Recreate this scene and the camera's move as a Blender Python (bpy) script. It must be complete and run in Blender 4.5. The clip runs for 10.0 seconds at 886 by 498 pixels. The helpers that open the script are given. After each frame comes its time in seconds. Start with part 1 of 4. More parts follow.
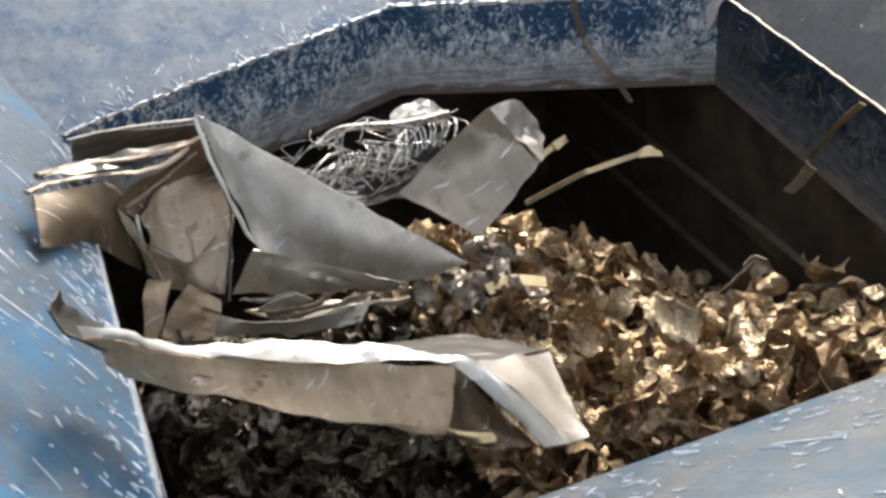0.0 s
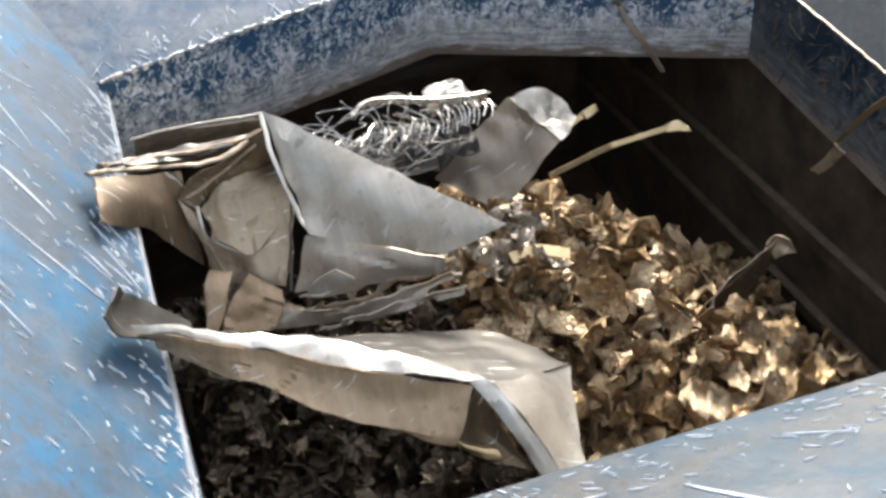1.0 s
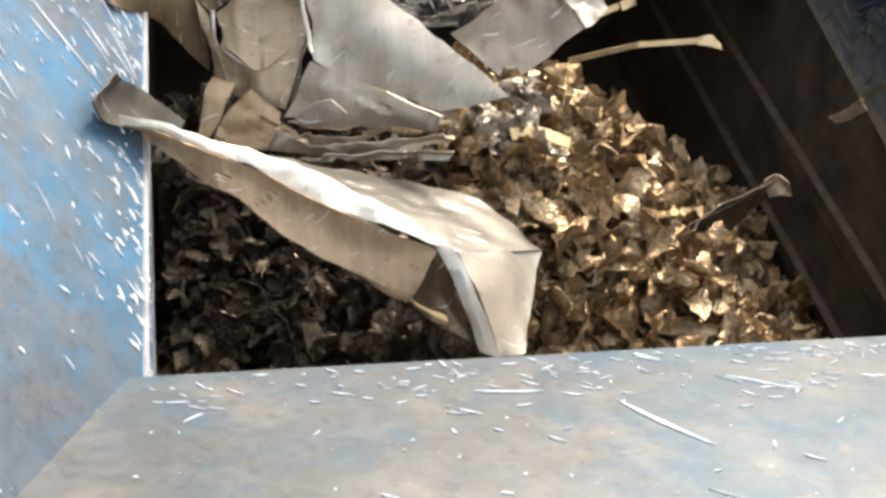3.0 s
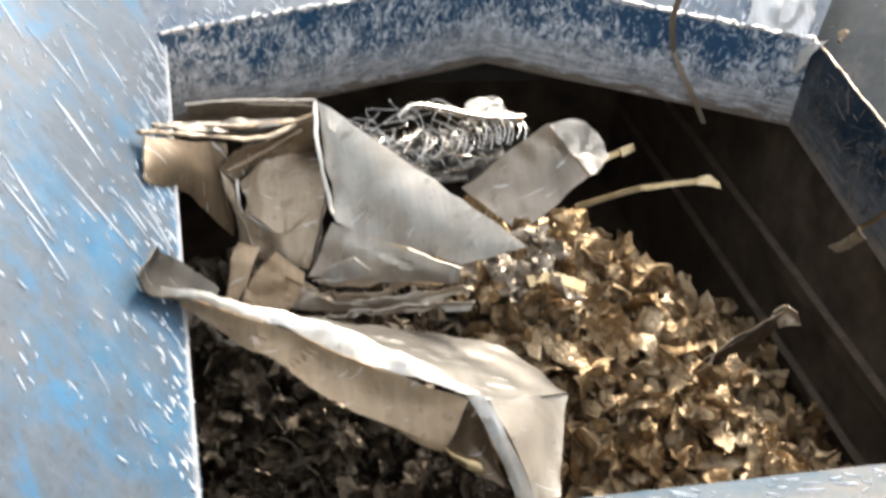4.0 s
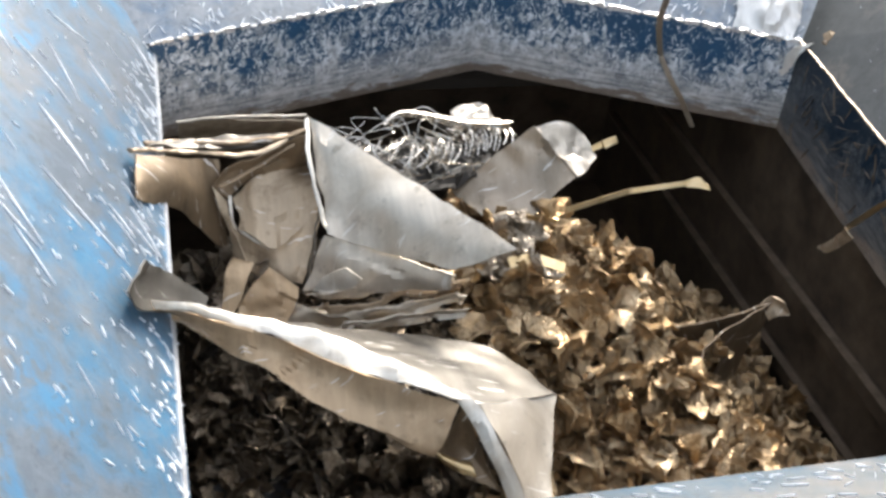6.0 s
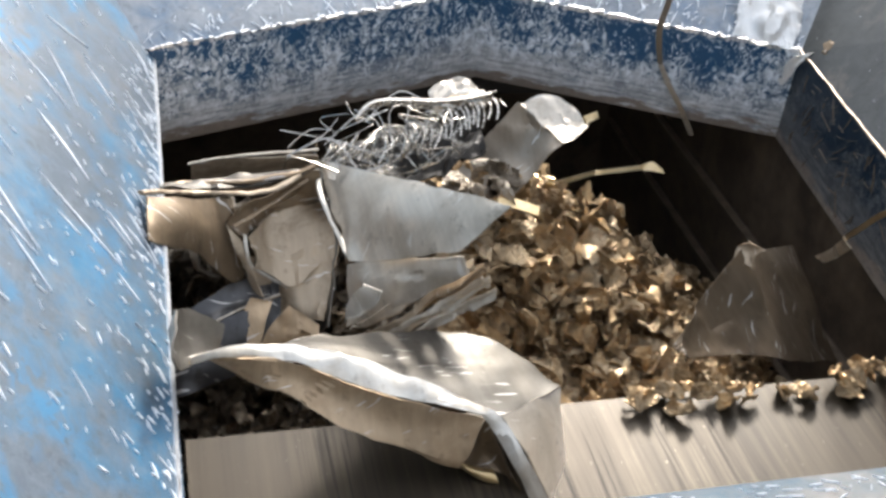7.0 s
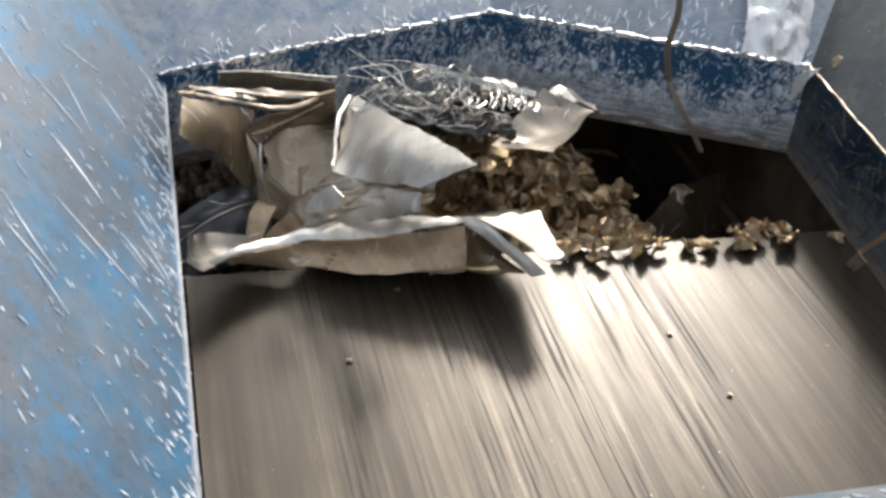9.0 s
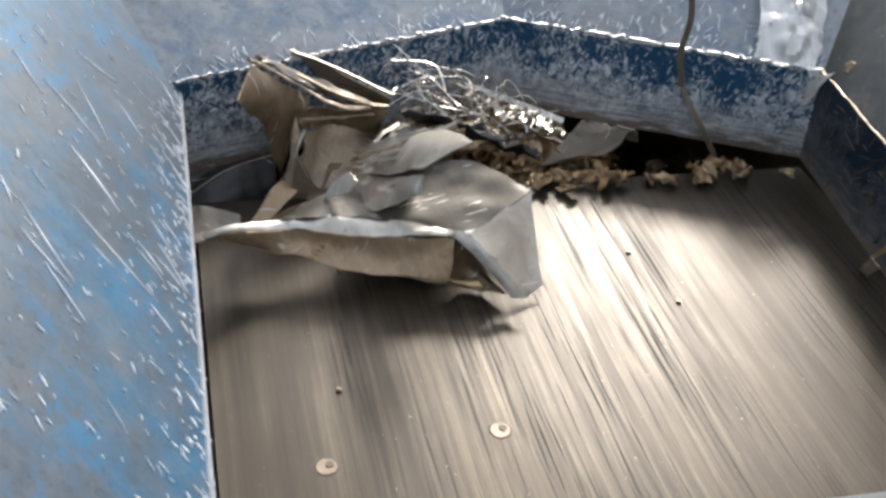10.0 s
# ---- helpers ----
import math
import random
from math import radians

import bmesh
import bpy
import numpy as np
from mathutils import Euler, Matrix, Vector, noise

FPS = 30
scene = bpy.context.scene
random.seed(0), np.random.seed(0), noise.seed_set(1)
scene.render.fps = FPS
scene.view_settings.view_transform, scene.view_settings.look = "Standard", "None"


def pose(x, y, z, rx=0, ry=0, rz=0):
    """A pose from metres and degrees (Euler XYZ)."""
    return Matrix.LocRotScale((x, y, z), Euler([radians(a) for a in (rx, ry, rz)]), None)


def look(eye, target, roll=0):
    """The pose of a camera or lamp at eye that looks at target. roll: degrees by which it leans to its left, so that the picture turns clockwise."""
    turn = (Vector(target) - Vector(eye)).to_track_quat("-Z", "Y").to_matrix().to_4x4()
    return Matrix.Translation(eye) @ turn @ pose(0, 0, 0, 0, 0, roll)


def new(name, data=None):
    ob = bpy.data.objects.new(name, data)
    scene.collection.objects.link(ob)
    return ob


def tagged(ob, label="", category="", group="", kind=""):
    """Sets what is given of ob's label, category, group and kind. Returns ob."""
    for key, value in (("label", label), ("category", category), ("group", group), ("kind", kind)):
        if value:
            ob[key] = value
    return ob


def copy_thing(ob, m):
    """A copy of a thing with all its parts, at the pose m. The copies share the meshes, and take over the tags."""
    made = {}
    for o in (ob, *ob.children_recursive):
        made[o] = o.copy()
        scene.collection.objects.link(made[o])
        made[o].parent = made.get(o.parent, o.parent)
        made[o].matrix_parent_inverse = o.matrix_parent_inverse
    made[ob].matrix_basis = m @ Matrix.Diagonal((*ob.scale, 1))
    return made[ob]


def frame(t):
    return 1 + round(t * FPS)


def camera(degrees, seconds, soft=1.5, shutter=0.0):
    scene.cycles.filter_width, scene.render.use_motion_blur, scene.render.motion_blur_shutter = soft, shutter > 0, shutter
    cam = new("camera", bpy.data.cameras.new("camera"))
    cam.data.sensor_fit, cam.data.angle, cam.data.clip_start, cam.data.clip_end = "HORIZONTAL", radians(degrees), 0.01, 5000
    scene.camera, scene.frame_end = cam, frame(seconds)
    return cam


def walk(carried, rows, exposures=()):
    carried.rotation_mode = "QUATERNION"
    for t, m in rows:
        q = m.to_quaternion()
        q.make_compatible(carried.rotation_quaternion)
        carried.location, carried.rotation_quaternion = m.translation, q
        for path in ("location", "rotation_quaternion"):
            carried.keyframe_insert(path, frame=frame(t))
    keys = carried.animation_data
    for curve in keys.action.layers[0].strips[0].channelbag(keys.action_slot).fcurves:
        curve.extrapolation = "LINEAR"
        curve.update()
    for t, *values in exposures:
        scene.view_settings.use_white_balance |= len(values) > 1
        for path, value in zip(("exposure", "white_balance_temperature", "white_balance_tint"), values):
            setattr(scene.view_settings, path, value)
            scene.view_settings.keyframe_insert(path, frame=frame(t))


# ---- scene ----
cam = camera(42.5, 10.0, soft=3.0, shutter=0.4)
PATH = [
    (0, (0.036, -0.007, 0.924), (0.558, 1.584, -0.17), -5.9),
    (0.5, (0.038, -0.007, 0.952), (0.523, 1.565, -0.185), -4.9),
    (1, (0.029, -0.004, 0.961), (0.496, 1.547, -0.212), -3.9),
    (1.5, (0.029, -0.011, 0.971), (0.473, 1.549, -0.199), -2.9),
    (2, (0.03, -0.023, 0.931), (0.45, 1.509, -0.284), 0.0),
    (2.2, (0.104, -0.027, 0.973), (0.426, 1.424, -0.365), 3.4),
    (3.3, (0.012, 0.028, 0.965), (0.506, 1.399, -0.404), 12.6),
    (3.5, (0.002, 0.029, 0.97), (0.506, 1.417, -0.379), 12.3),
    (4, (-0.008, -0.004, 1.005), (0.461, 1.532, -0.186), 7.0),
    (4.5, (0.0, -0.034, 1.01), (0.445, 1.548, -0.13), 4.8),
    (5, (0.003, -0.035, 1.007), (0.442, 1.533, -0.154), 4.9),
    (5.5, (0.004, -0.028, 1.004), (0.461, 1.522, -0.175), 5.7),
    (7, (0.01, -0.02, 1.008), (0.478, 1.534, -0.161), 6.5),
    (7.5, (0.009, -0.019, 1.008), (0.476, 1.535, -0.161), 6.7),
    (8, (0.006, -0.018, 1.009), (0.473, 1.542, -0.153), 6.2),
    (8.5, (0.005, -0.017, 1.016), (0.474, 1.544, -0.143), 6.5),
    (9, (-0.006, -0.014, 0.995), (0.463, 1.567, -0.138), 5.5),
    (9.5, (0.002, -0.022, 1.015), (0.439, 1.561, -0.126), 4.9),
    (10, (0.0, -0.024, 1.008), (0.436, 1.566, -0.123), 4.7),
]
walk(cam, [(t, look(eye, target, roll)) for t, eye, target, roll in PATH], [(0.0, 1.11, 6500, 10), (1.5, 1.50, 6500, 10), (2.0, 1.46, 6600, 10), (3.5, 1.74, 7300, 11), (4.0, 1.69, 6900, 10), (4.5, 1.65, 6700, 10), (5.5, 1.70, 6700, 10), (7.0, 1.53, 6550, 10), (8.5, 1.13, 6500, 10), (10.0, 0.90, 6500, 10)])

# ---- light ----
SUN_TO = Vector((0.375, 0.78, 0.525)).normalized()
world = bpy.data.worlds.new("sky")
scene.world = world
world.use_nodes = True
wn = world.node_tree
sky = wn.nodes.new("ShaderNodeTexSky")
sky.sky_type, sky.sun_disc, sky.dust_density = "NISHITA", False, 1.5
sky.sun_elevation = math.asin(SUN_TO.z)
sky.sun_rotation = math.atan2(SUN_TO.x, SUN_TO.y)
haze = wn.nodes.new("ShaderNodeHueSaturation")
haze.inputs["Saturation"].default_value = 0.35
wn.links.new(sky.outputs[0], haze.inputs["Color"])
wn.links.new(haze.outputs[0], wn.nodes["Background"].inputs[0])
wn.nodes["Background"].inputs[1].default_value = 0.18
sun_data = bpy.data.lights.new("sun", "SUN")
sun_data.energy, sun_data.angle, sun_data.color = 1.65, radians(9), (1.0, 0.945, 0.875)
sun = new("sun", sun_data)
sun.matrix_world = look(SUN_TO * 20, (0, 0, 0))


# ---- materials ----
class Nodes:
    """A small builder for node materials."""

    def __init__(self, name, metal=0.0, rough=0.5):
        self.m = bpy.data.materials.new(name)
        self.m.use_nodes = True
        self.t = self.m.node_tree
        self.b = self.t.nodes["Principled BSDF"]
        self.b.inputs["Metallic"].default_value = metal
        self.b.inputs["Roughness"].default_value = rough

    def node(self, kind, **values):
        n = self.t.nodes.new(kind)
        for key, value in values.items():
            n.inputs[key.replace("_", " ")].default_value = value
        return n

    def link(self, a, b):
        self.t.links.new(a, b)

    def coords(self, scale=(1, 1, 1), turn=(0, 0, 0), offset=(0, 0, 0), own=True):
        c = self.t.nodes.new("ShaderNodeTexCoord")
        m = self.t.nodes.new("ShaderNodeMapping")
        m.inputs["Scale"].default_value = scale
        m.inputs["Rotation"].default_value = [radians(a) for a in turn]
        m.inputs["Location"].default_value = offset
        self.link(c.outputs["Object"], m.inputs["Vector"])
        return m.outputs[0]

    def noise(self, scale, detail=4.0, rough=0.6, at=None, distort=0.0):
        n = self.node("ShaderNodeTexNoise", Scale=scale, Detail=detail, Roughness=rough, Distortion=distort)
        self.link(at or self.coords(), n.inputs["Vector"])
        return n.outputs[0]

    def ramp(self, value, stops):
        r = self.t.nodes.new("ShaderNodeValToRGB")
        e = r.color_ramp.elements
        while len(e) < len(stops):
            e.new(0.5)
        for one, (place, colour) in zip(e, stops):
            one.position = place
            one.color = (*colour, 1) if len(colour) == 3 else colour
        self.link(value, r.inputs[0])
        return r.outputs[0]

    def grey(self, value, *stops):
        return self.ramp(value, [(p, (v, v, v)) for p, v in stops])

    def mix(self, factor, a, b, how="MIX"):
        m = self.t.nodes.new("ShaderNodeMix")
        m.data_type, m.blend_type = "RGBA", how
        for value, slot in ((factor, m.inputs[0]), (a, m.inputs[6]), (b, m.inputs[7])):
            if isinstance(value, (int, float)):
                slot.default_value = value
            elif isinstance(value, tuple):
                slot.default_value = (*value, 1)
            else:
                self.link(value, slot)
        return m.outputs[2]

    def calc(self, how, a, b):
        m = self.t.nodes.new("ShaderNodeMath")
        m.operation = how
        for value, slot in ((a, m.inputs[0]), (b, m.inputs[1])):
            if isinstance(value, (int, float)):
                slot.default_value = value
            else:
                self.link(value, slot)
        return m.outputs[0]

    def rand(self):
        return self.t.nodes.new("ShaderNodeObjectInfo").outputs["Random"]

    def island(self):
        return self.t.nodes.new("ShaderNodeNewGeometry").outputs["Random Per Island"]

    def done(self, colour, rough=None, bump=None, height=0.002, strength=0.5, metal=None):
        for value, key in ((colour, "Base Color"), (rough, "Roughness"), (metal, "Metallic")):
            if value is None:
                continue
            if isinstance(value, (int, float)):
                self.b.inputs[key].default_value = value
            elif isinstance(value, tuple):
                self.b.inputs[key].default_value = (*value, 1)
            else:
                self.link(value, self.b.inputs[key])
        if bump is not None:
            n = self.node("ShaderNodeBump", Strength=strength, Distance=height)
            self.link(bump, n.inputs["Height"])
            self.link(n.outputs[0], self.b.inputs["Normal"])
        return self.m


def scratch_mask(k, turn, fine, lo, hi, offset=(0, 0, 0), wide=14):
    """Long thin marks along one way: stretched noise cut high."""
    n = k.noise(1.0, 2.0, 0.5, k.coords((wide, fine, wide), turn, offset), 0.15)
    return k.grey(n, (lo, 0.0), (hi, 1.0))


def worn_plate(name, turn, blue, paint_a, paint_b, steel_a, steel_b, rust_by=0.55, cyan=0.0):
    """Blue paint rubbed down to grey steel, with pale flecks and brown stains."""
    k = Nodes(name)
    big = k.noise(3.2, 5, 0.62)
    mid = k.noise(16, 6, 0.7)
    worn = k.grey(k.mix(0.45, big, mid), (0.40 + blue, 0.0), (0.54 + blue, 1.0))
    paint = k.mix(k.noise(40, 3), paint_a, paint_b)
    steel = k.mix(k.grey(k.noise(7, 6, 0.7), (0.35, 0.0), (0.65, 1.0)), steel_a, steel_b)
    base = k.mix(worn, paint, steel)
    rust = k.grey(k.noise(9, 7, 0.7, k.coords(offset=(3, 1, 2))), (0.52, 0.0), (0.68, rust_by))
    base = k.mix(rust, base, (0.23, 0.19, 0.15))
    grime = k.noise(30, 7, 0.75, k.coords(offset=(9, 4, 6)), 0.6)
    base = k.mix(k.grey(grime, (0.44, 0.0), (0.64, 0.5)), base, tuple(min(1, c * 1.45) for c in steel_b))
    base = k.mix(k.grey(k.noise(55, 4, 0.7), (0.56, 0.0), (0.68, 0.5)), base, tuple(c * 0.5 for c in steel_a))
    if cyan:
        fresh = k.calc("MULTIPLY", k.grey(k.noise(4.5, 4, 0.6, k.coords((1, 0.6, 1), offset=(5, 2, 8)), 0.8), (0.52, 0.0), (0.60, cyan)), k.grey(k.noise(48, 4, 0.7, None, 0.5), (0.44, 0.0), (0.54, 1.0)))
        base = k.mix(fresh, base, (0.030, 0.19, 0.36))
    flecks = k.grey(k.noise(90, 3, 0.6), (0.70, 0.0), (0.75, 0.7))
    base = k.mix(flecks, base, (0.62, 0.66, 0.70))
    rough = k.calc("ADD", k.calc("MULTIPLY", mid, 0.25), 0.28)
    return k.done(base, rough, k.mix(0.6, mid, grime), 0.0015, 0.4, k.calc("MULTIPLY", worn, 0.35))


def band_paint(name, bare_more, pale_by=1.0, paint_by=1.0):
    """Blue paint chipped through in small pale marks, more so towards the dirty lower edge of the collar."""
    k = Nodes(name)
    c = k.t.nodes.new("ShaderNodeTexCoord")
    sep = k.t.nodes.new("ShaderNodeSeparateXYZ")
    k.link(c.outputs["Object"], sep.inputs[0])
    high = sep.outputs["Z"]
    fine = k.noise(70, 6, 0.75, k.coords((1, 1, 0.8)), 1.6)
    patch = k.noise(11, 4, 0.6, k.coords(offset=(2, 2, 2)))
    field = k.calc("ADD", k.mix(0.30, fine, patch), k.calc("MULTIPLY", k.calc("SUBTRACT", 0.115, high), 0.6))
    bare = k.grey(field, (0.495 - bare_more, 0.0), (0.53 - bare_more, 0.95))
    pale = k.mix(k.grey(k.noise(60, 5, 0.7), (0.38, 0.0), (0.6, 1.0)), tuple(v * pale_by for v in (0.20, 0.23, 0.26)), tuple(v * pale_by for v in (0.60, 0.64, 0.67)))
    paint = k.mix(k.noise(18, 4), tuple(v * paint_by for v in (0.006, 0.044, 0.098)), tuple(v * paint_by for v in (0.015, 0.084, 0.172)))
    colour = k.mix(bare, paint, pale)
    up = k.calc("ADD", high, k.calc("MULTIPLY", k.noise(1.0, 5, 0.7, k.coords((14, 14, 60))), 0.10))
    drag = k.noise(1.0, 4, 0.7, k.coords((16, 16, 150)))
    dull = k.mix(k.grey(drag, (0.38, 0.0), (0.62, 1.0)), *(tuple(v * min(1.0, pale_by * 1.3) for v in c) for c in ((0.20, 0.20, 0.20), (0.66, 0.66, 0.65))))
    colour = k.mix(k.grey(up, (0.09, 0.75), (0.15, 0.0)), colour, dull)
    foot = k.grey(up, (0.066, 1.0), (0.076, 0.0))
    colour = k.mix(foot, colour, k.mix(k.noise(24, 6, 0.7), (0.13, 0.10, 0.08), (0.27, 0.23, 0.19)))
    return k.done(colour, k.calc("ADD", k.calc("MULTIPLY", fine, 0.35), 0.25), k.mix(0.5, bare, fine), 0.002, 0.5, k.calc("MULTIPLY", bare, 0.3))


def streaked_steel():
    """The ram's top: bare steel drawn out in long streaks along the stroke, brownish with oil and dirt."""
    k = Nodes("streaked_ram_steel", 0.5, 0.4)
    wide = k.noise(1.0, 5, 0.65, k.coords((9, 0.5, 1)), 0.2)
    fine = k.noise(1.0, 5, 0.75, k.coords((80, 1.6, 1)), 0.3)
    hair = k.noise(1.0, 3, 0.6, k.coords((190, 3.0, 1), offset=(3, 5, 0)), 0.1)
    dirt = k.noise(3.2, 7, 0.65)
    speck = k.noise(150, 3, 0.6)
    group = k.noise(1.0, 3, 0.6, k.coords((6, 0.7, 1), offset=(1, 8, 0)))
    tone = k.mix(k.grey(group, (0.35, 0.3), (0.65, 0.8)), wide, fine)
    base = k.ramp(tone, [(0.34, (0.019, 0.014, 0.009)), (0.46, (0.037, 0.029, 0.019)), (0.55, (0.060, 0.048, 0.032)), (0.68, (0.12, 0.100, 0.071))])
    base = k.mix(k.grey(dirt, (0.42, 0.0), (0.64, 0.7)), base, (0.040, 0.029, 0.017))
    lines = k.calc("MULTIPLY", k.grey(hair, (0.54, 0.0), (0.60, 0.75)), k.grey(group, (0.46, 0.0), (0.56, 1.0)))
    base = k.mix(lines, base, (0.014, 0.011, 0.008))
    base = k.mix(k.grey(speck, (0.70, 0.0), (0.74, 0.7)), base, (0.30, 0.27, 0.22))
    rough = k.calc("ADD", k.grey(tone, (0.38, 0.38), (0.6, 0.29)), k.calc("ADD", k.calc("MULTIPLY", dirt, 0.12), k.calc("MULTIPLY", lines, 0.2)))
    return k.done(base, rough, k.mix(0.3, fine, dirt), 0.0008, 0.3)


def scrap_metal(name, colour_a, colour_b, rough=0.34, grime=0.4, per_island=False):
    k = Nodes(name, 0.82, rough)
    n = k.noise(28, 5, 0.65)
    f = k.noise(160, 3, 0.6)
    pick = k.island() if per_island else k.rand()
    base = k.mix(pick, colour_a, colour_b)
    base = k.mix(k.grey(n, (0.46, 0.0), (0.68, grime)), base, (0.13, 0.095, 0.06))
    creases = k.noise(75, 2, 0.5, None, 1.4)
    ridged = k.grey(creases, (0.36, 0.0), (0.5, 1.0), (0.64, 0.0))
    return k.done(base, k.calc("ADD", k.calc("MULTIPLY", n, 0.3), rough - 0.13), k.mix(0.75, k.mix(0.5, n, f), ridged), 0.004, 0.7)


def sheet_metal(name, light, stain, rough, metal=0.5, stained=0.75):
    """Dull sheet with drawn lines, scuffs and brown stains."""
    k = Nodes(name, metal, rough)
    drawn = k.noise(1.0, 5, 0.65, k.coords((70, 5, 12), (0, 0, 18)))
    blot = k.noise(8, 7, 0.72, None, 0.4)
    spot = k.noise(38, 5, 0.7)
    scuff = k.calc("MAXIMUM", scratch_mask(k, (0, 0, 60), 150, 0.68, 0.71), scratch_mask(k, (20, 0, -25), 190, 0.69, 0.72, (3, 1, 0)))
    base = k.mix(k.grey(drawn, (0.35, 0.0), (0.65, 0.5)), light, tuple(c * 0.62 for c in light))
    base = k.mix(k.grey(blot, (0.47, 0.0), (0.64, stained)), base, stain)
    base = k.mix(k.grey(spot, (0.58, 0.0), (0.70, 0.6)), base, tuple(c * 0.55 for c in stain))
    base = k.mix(k.calc("MULTIPLY", scuff, 0.6), base, (0.88, 0.86, 0.82))
    r = k.calc("ADD", k.calc("MULTIPLY", blot, 0.35), k.calc("ADD", k.calc("MULTIPLY", drawn, 0.25), rough - 0.27))
    return k.done(base, r, k.mix(0.5, k.mix(0.4, drawn, blot), spot), 0.002, 0.4)


def plain(name, a, b, scale, metal, rough, height=0.002):
    k = Nodes(name, metal, rough)
    n = k.noise(scale, 6, 0.65)
    return k.done(k.mix(k.grey(n, (0.35, 0.0), (0.65, 1.0)), a, b), k.calc("ADD", k.calc("MULTIPLY", n, 0.3), rough - 0.15), n, height, 0.5)


PLATE = worn_plate("worn_blue_plate", (0, 0, -38), -0.008, (0.016, 0.102, 0.205), (0.034, 0.185, 0.32), (0.084, 0.109, 0.138), (0.112, 0.135, 0.160), 0.45, 0.65)
PLATE_BACK = worn_plate("worn_blue_back_plate", (0, 0, 10), -0.03, (0.065, 0.125, 0.21), (0.105, 0.185, 0.28), (0.165, 0.193, 0.225), (0.23, 0.25, 0.27), 0.3)
PLATE_NEAR = worn_plate("worn_blue_lip_plate", (0, 0, 65), 0.025, (0.012, 0.050, 0.085), (0.023, 0.075, 0.115), (0.060, 0.062, 0.062), (0.092, 0.094, 0.093), 0.5)
# Darker copy of the plate: the right wall's shade is in the colour.
PLATE_SIDE = worn_plate("shaded_side_plate", (0, 0, 30), -0.06, (0.015, 0.022, 0.028), (0.024, 0.031, 0.037), (0.026, 0.030, 0.030), (0.044, 0.047, 0.045), 0.4)
SCRATCH = plain("bare_scratch", (0.62, 0.68, 0.74), (0.88, 0.90, 0.92), 80, 0.0, 0.4)
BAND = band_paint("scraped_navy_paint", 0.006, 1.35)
# Same paint and bare metal turned down, for the shade on these collars.
BAND_SHADED = band_paint("scraped_paint_shaded", -0.01, 0.22, 0.2)
RAM = streaked_steel()
EDGE = plain("bare_bright_edge", (0.55, 0.57, 0.60), (0.75, 0.76, 0.77), 60, 0.6, 0.35)
CHAMBER = plain("grimy_chamber_steel", (0.05, 0.037, 0.027), (0.14, 0.103, 0.07), 12, 0.3, 0.5)
CHIP = scrap_metal("golden_scrap", (0.50, 0.335, 0.17), (0.64, 0.50, 0.33), 0.33, 0.75)
SILVER = scrap_metal("silvery_scrap", (0.36, 0.31, 0.25), (0.54, 0.47, 0.38), 0.36, 0.6)
NEAR_BLACK = plain("near_black", (0.012, 0.010, 0.008), (0.028, 0.023, 0.018), 20, 0.0, 0.6)
BED = scrap_metal("brown_scrap", (0.40, 0.265, 0.135), (0.62, 0.475, 0.30), 0.34, 0.75, True)
# Oily scrap, darkened further for the shade under the bent sheet.
SHADEBED = scrap_metal("oily_shaded_scrap", (0.07, 0.06, 0.05), (0.30, 0.24, 0.17), 0.32, 0.6, True)
SHEET = sheet_metal("dull_grey_sheet", (0.70, 0.63, 0.53), (0.42, 0.35, 0.26), 0.34, 0.55, 0.65)
SHEET_TAN = sheet_metal("stained_tan_sheet", (0.53, 0.425, 0.305), (0.20, 0.137, 0.082), 0.42, 0.4, 0.85)
# Tan for rusty edges; on the inner face it carries warm bounced light.
SHEET_WARM = sheet_metal("warm_tan_sheet", (0.56, 0.41, 0.26), (0.32, 0.21, 0.115), 0.42, 0.4, 0.7)
# Darkened copy of the sheet: shade in the gap, less sun on upper faces.
SHEET_DARK = sheet_metal("darkened_grey_sheet", (0.135, 0.124, 0.107), (0.085, 0.073, 0.056), 0.40, 0.7, 0.5)
# Brown of hems and small bits; also stands in for shade in hollows.
SHEET_BROWN = sheet_metal("brown_sheet_and_shade", (0.26, 0.19, 0.12), (0.14, 0.10, 0.06), 0.42, 0.5)
SHEET_FLAP = sheet_metal("brownish_grey_sheet", (0.40, 0.34, 0.27), (0.25, 0.20, 0.14), 0.36, 0.6, 0.6)
SHEET_OILY = sheet_metal("oily_dark_sheet", (0.085, 0.085, 0.088), (0.04, 0.035, 0.028), 0.32, 0.6, 0.6)
# Dull brown sheet, darkened for the shade it sinks into.
SHEET_SHADY = sheet_metal("shaded_brown_sheet", (0.17, 0.125, 0.08), (0.10, 0.07, 0.042), 0.40, 0.5)
FOIL = sheet_metal("bright_foil", (0.90, 0.89, 0.86), (0.62, 0.57, 0.50), 0.30, 0.35, 0.4)
# Lighter copy of the sheet; ridge, crease and dent carry sunlight in it.
SHEET_LIGHT = sheet_metal("bright_sheet", (0.80, 0.76, 0.68), (0.52, 0.44, 0.33), 0.36)
BRASS = plain("brassy_strip", (0.58, 0.42, 0.21), (0.76, 0.60, 0.36), 30, 0.9, 0.33)
WIRE = plain("bright_wire", (0.42, 0.39, 0.35), (0.68, 0.64, 0.57), 50, 0.9, 0.24)
RUBBED = plain("rubbed_rail_edge", (0.15, 0.115, 0.082), (0.27, 0.21, 0.155), 30, 0.5, 0.4)
CONCRETE = plain("yard_concrete", (0.20, 0.19, 0.18), (0.32, 0.31, 0.29), 2.2, 0.0, 0.9)


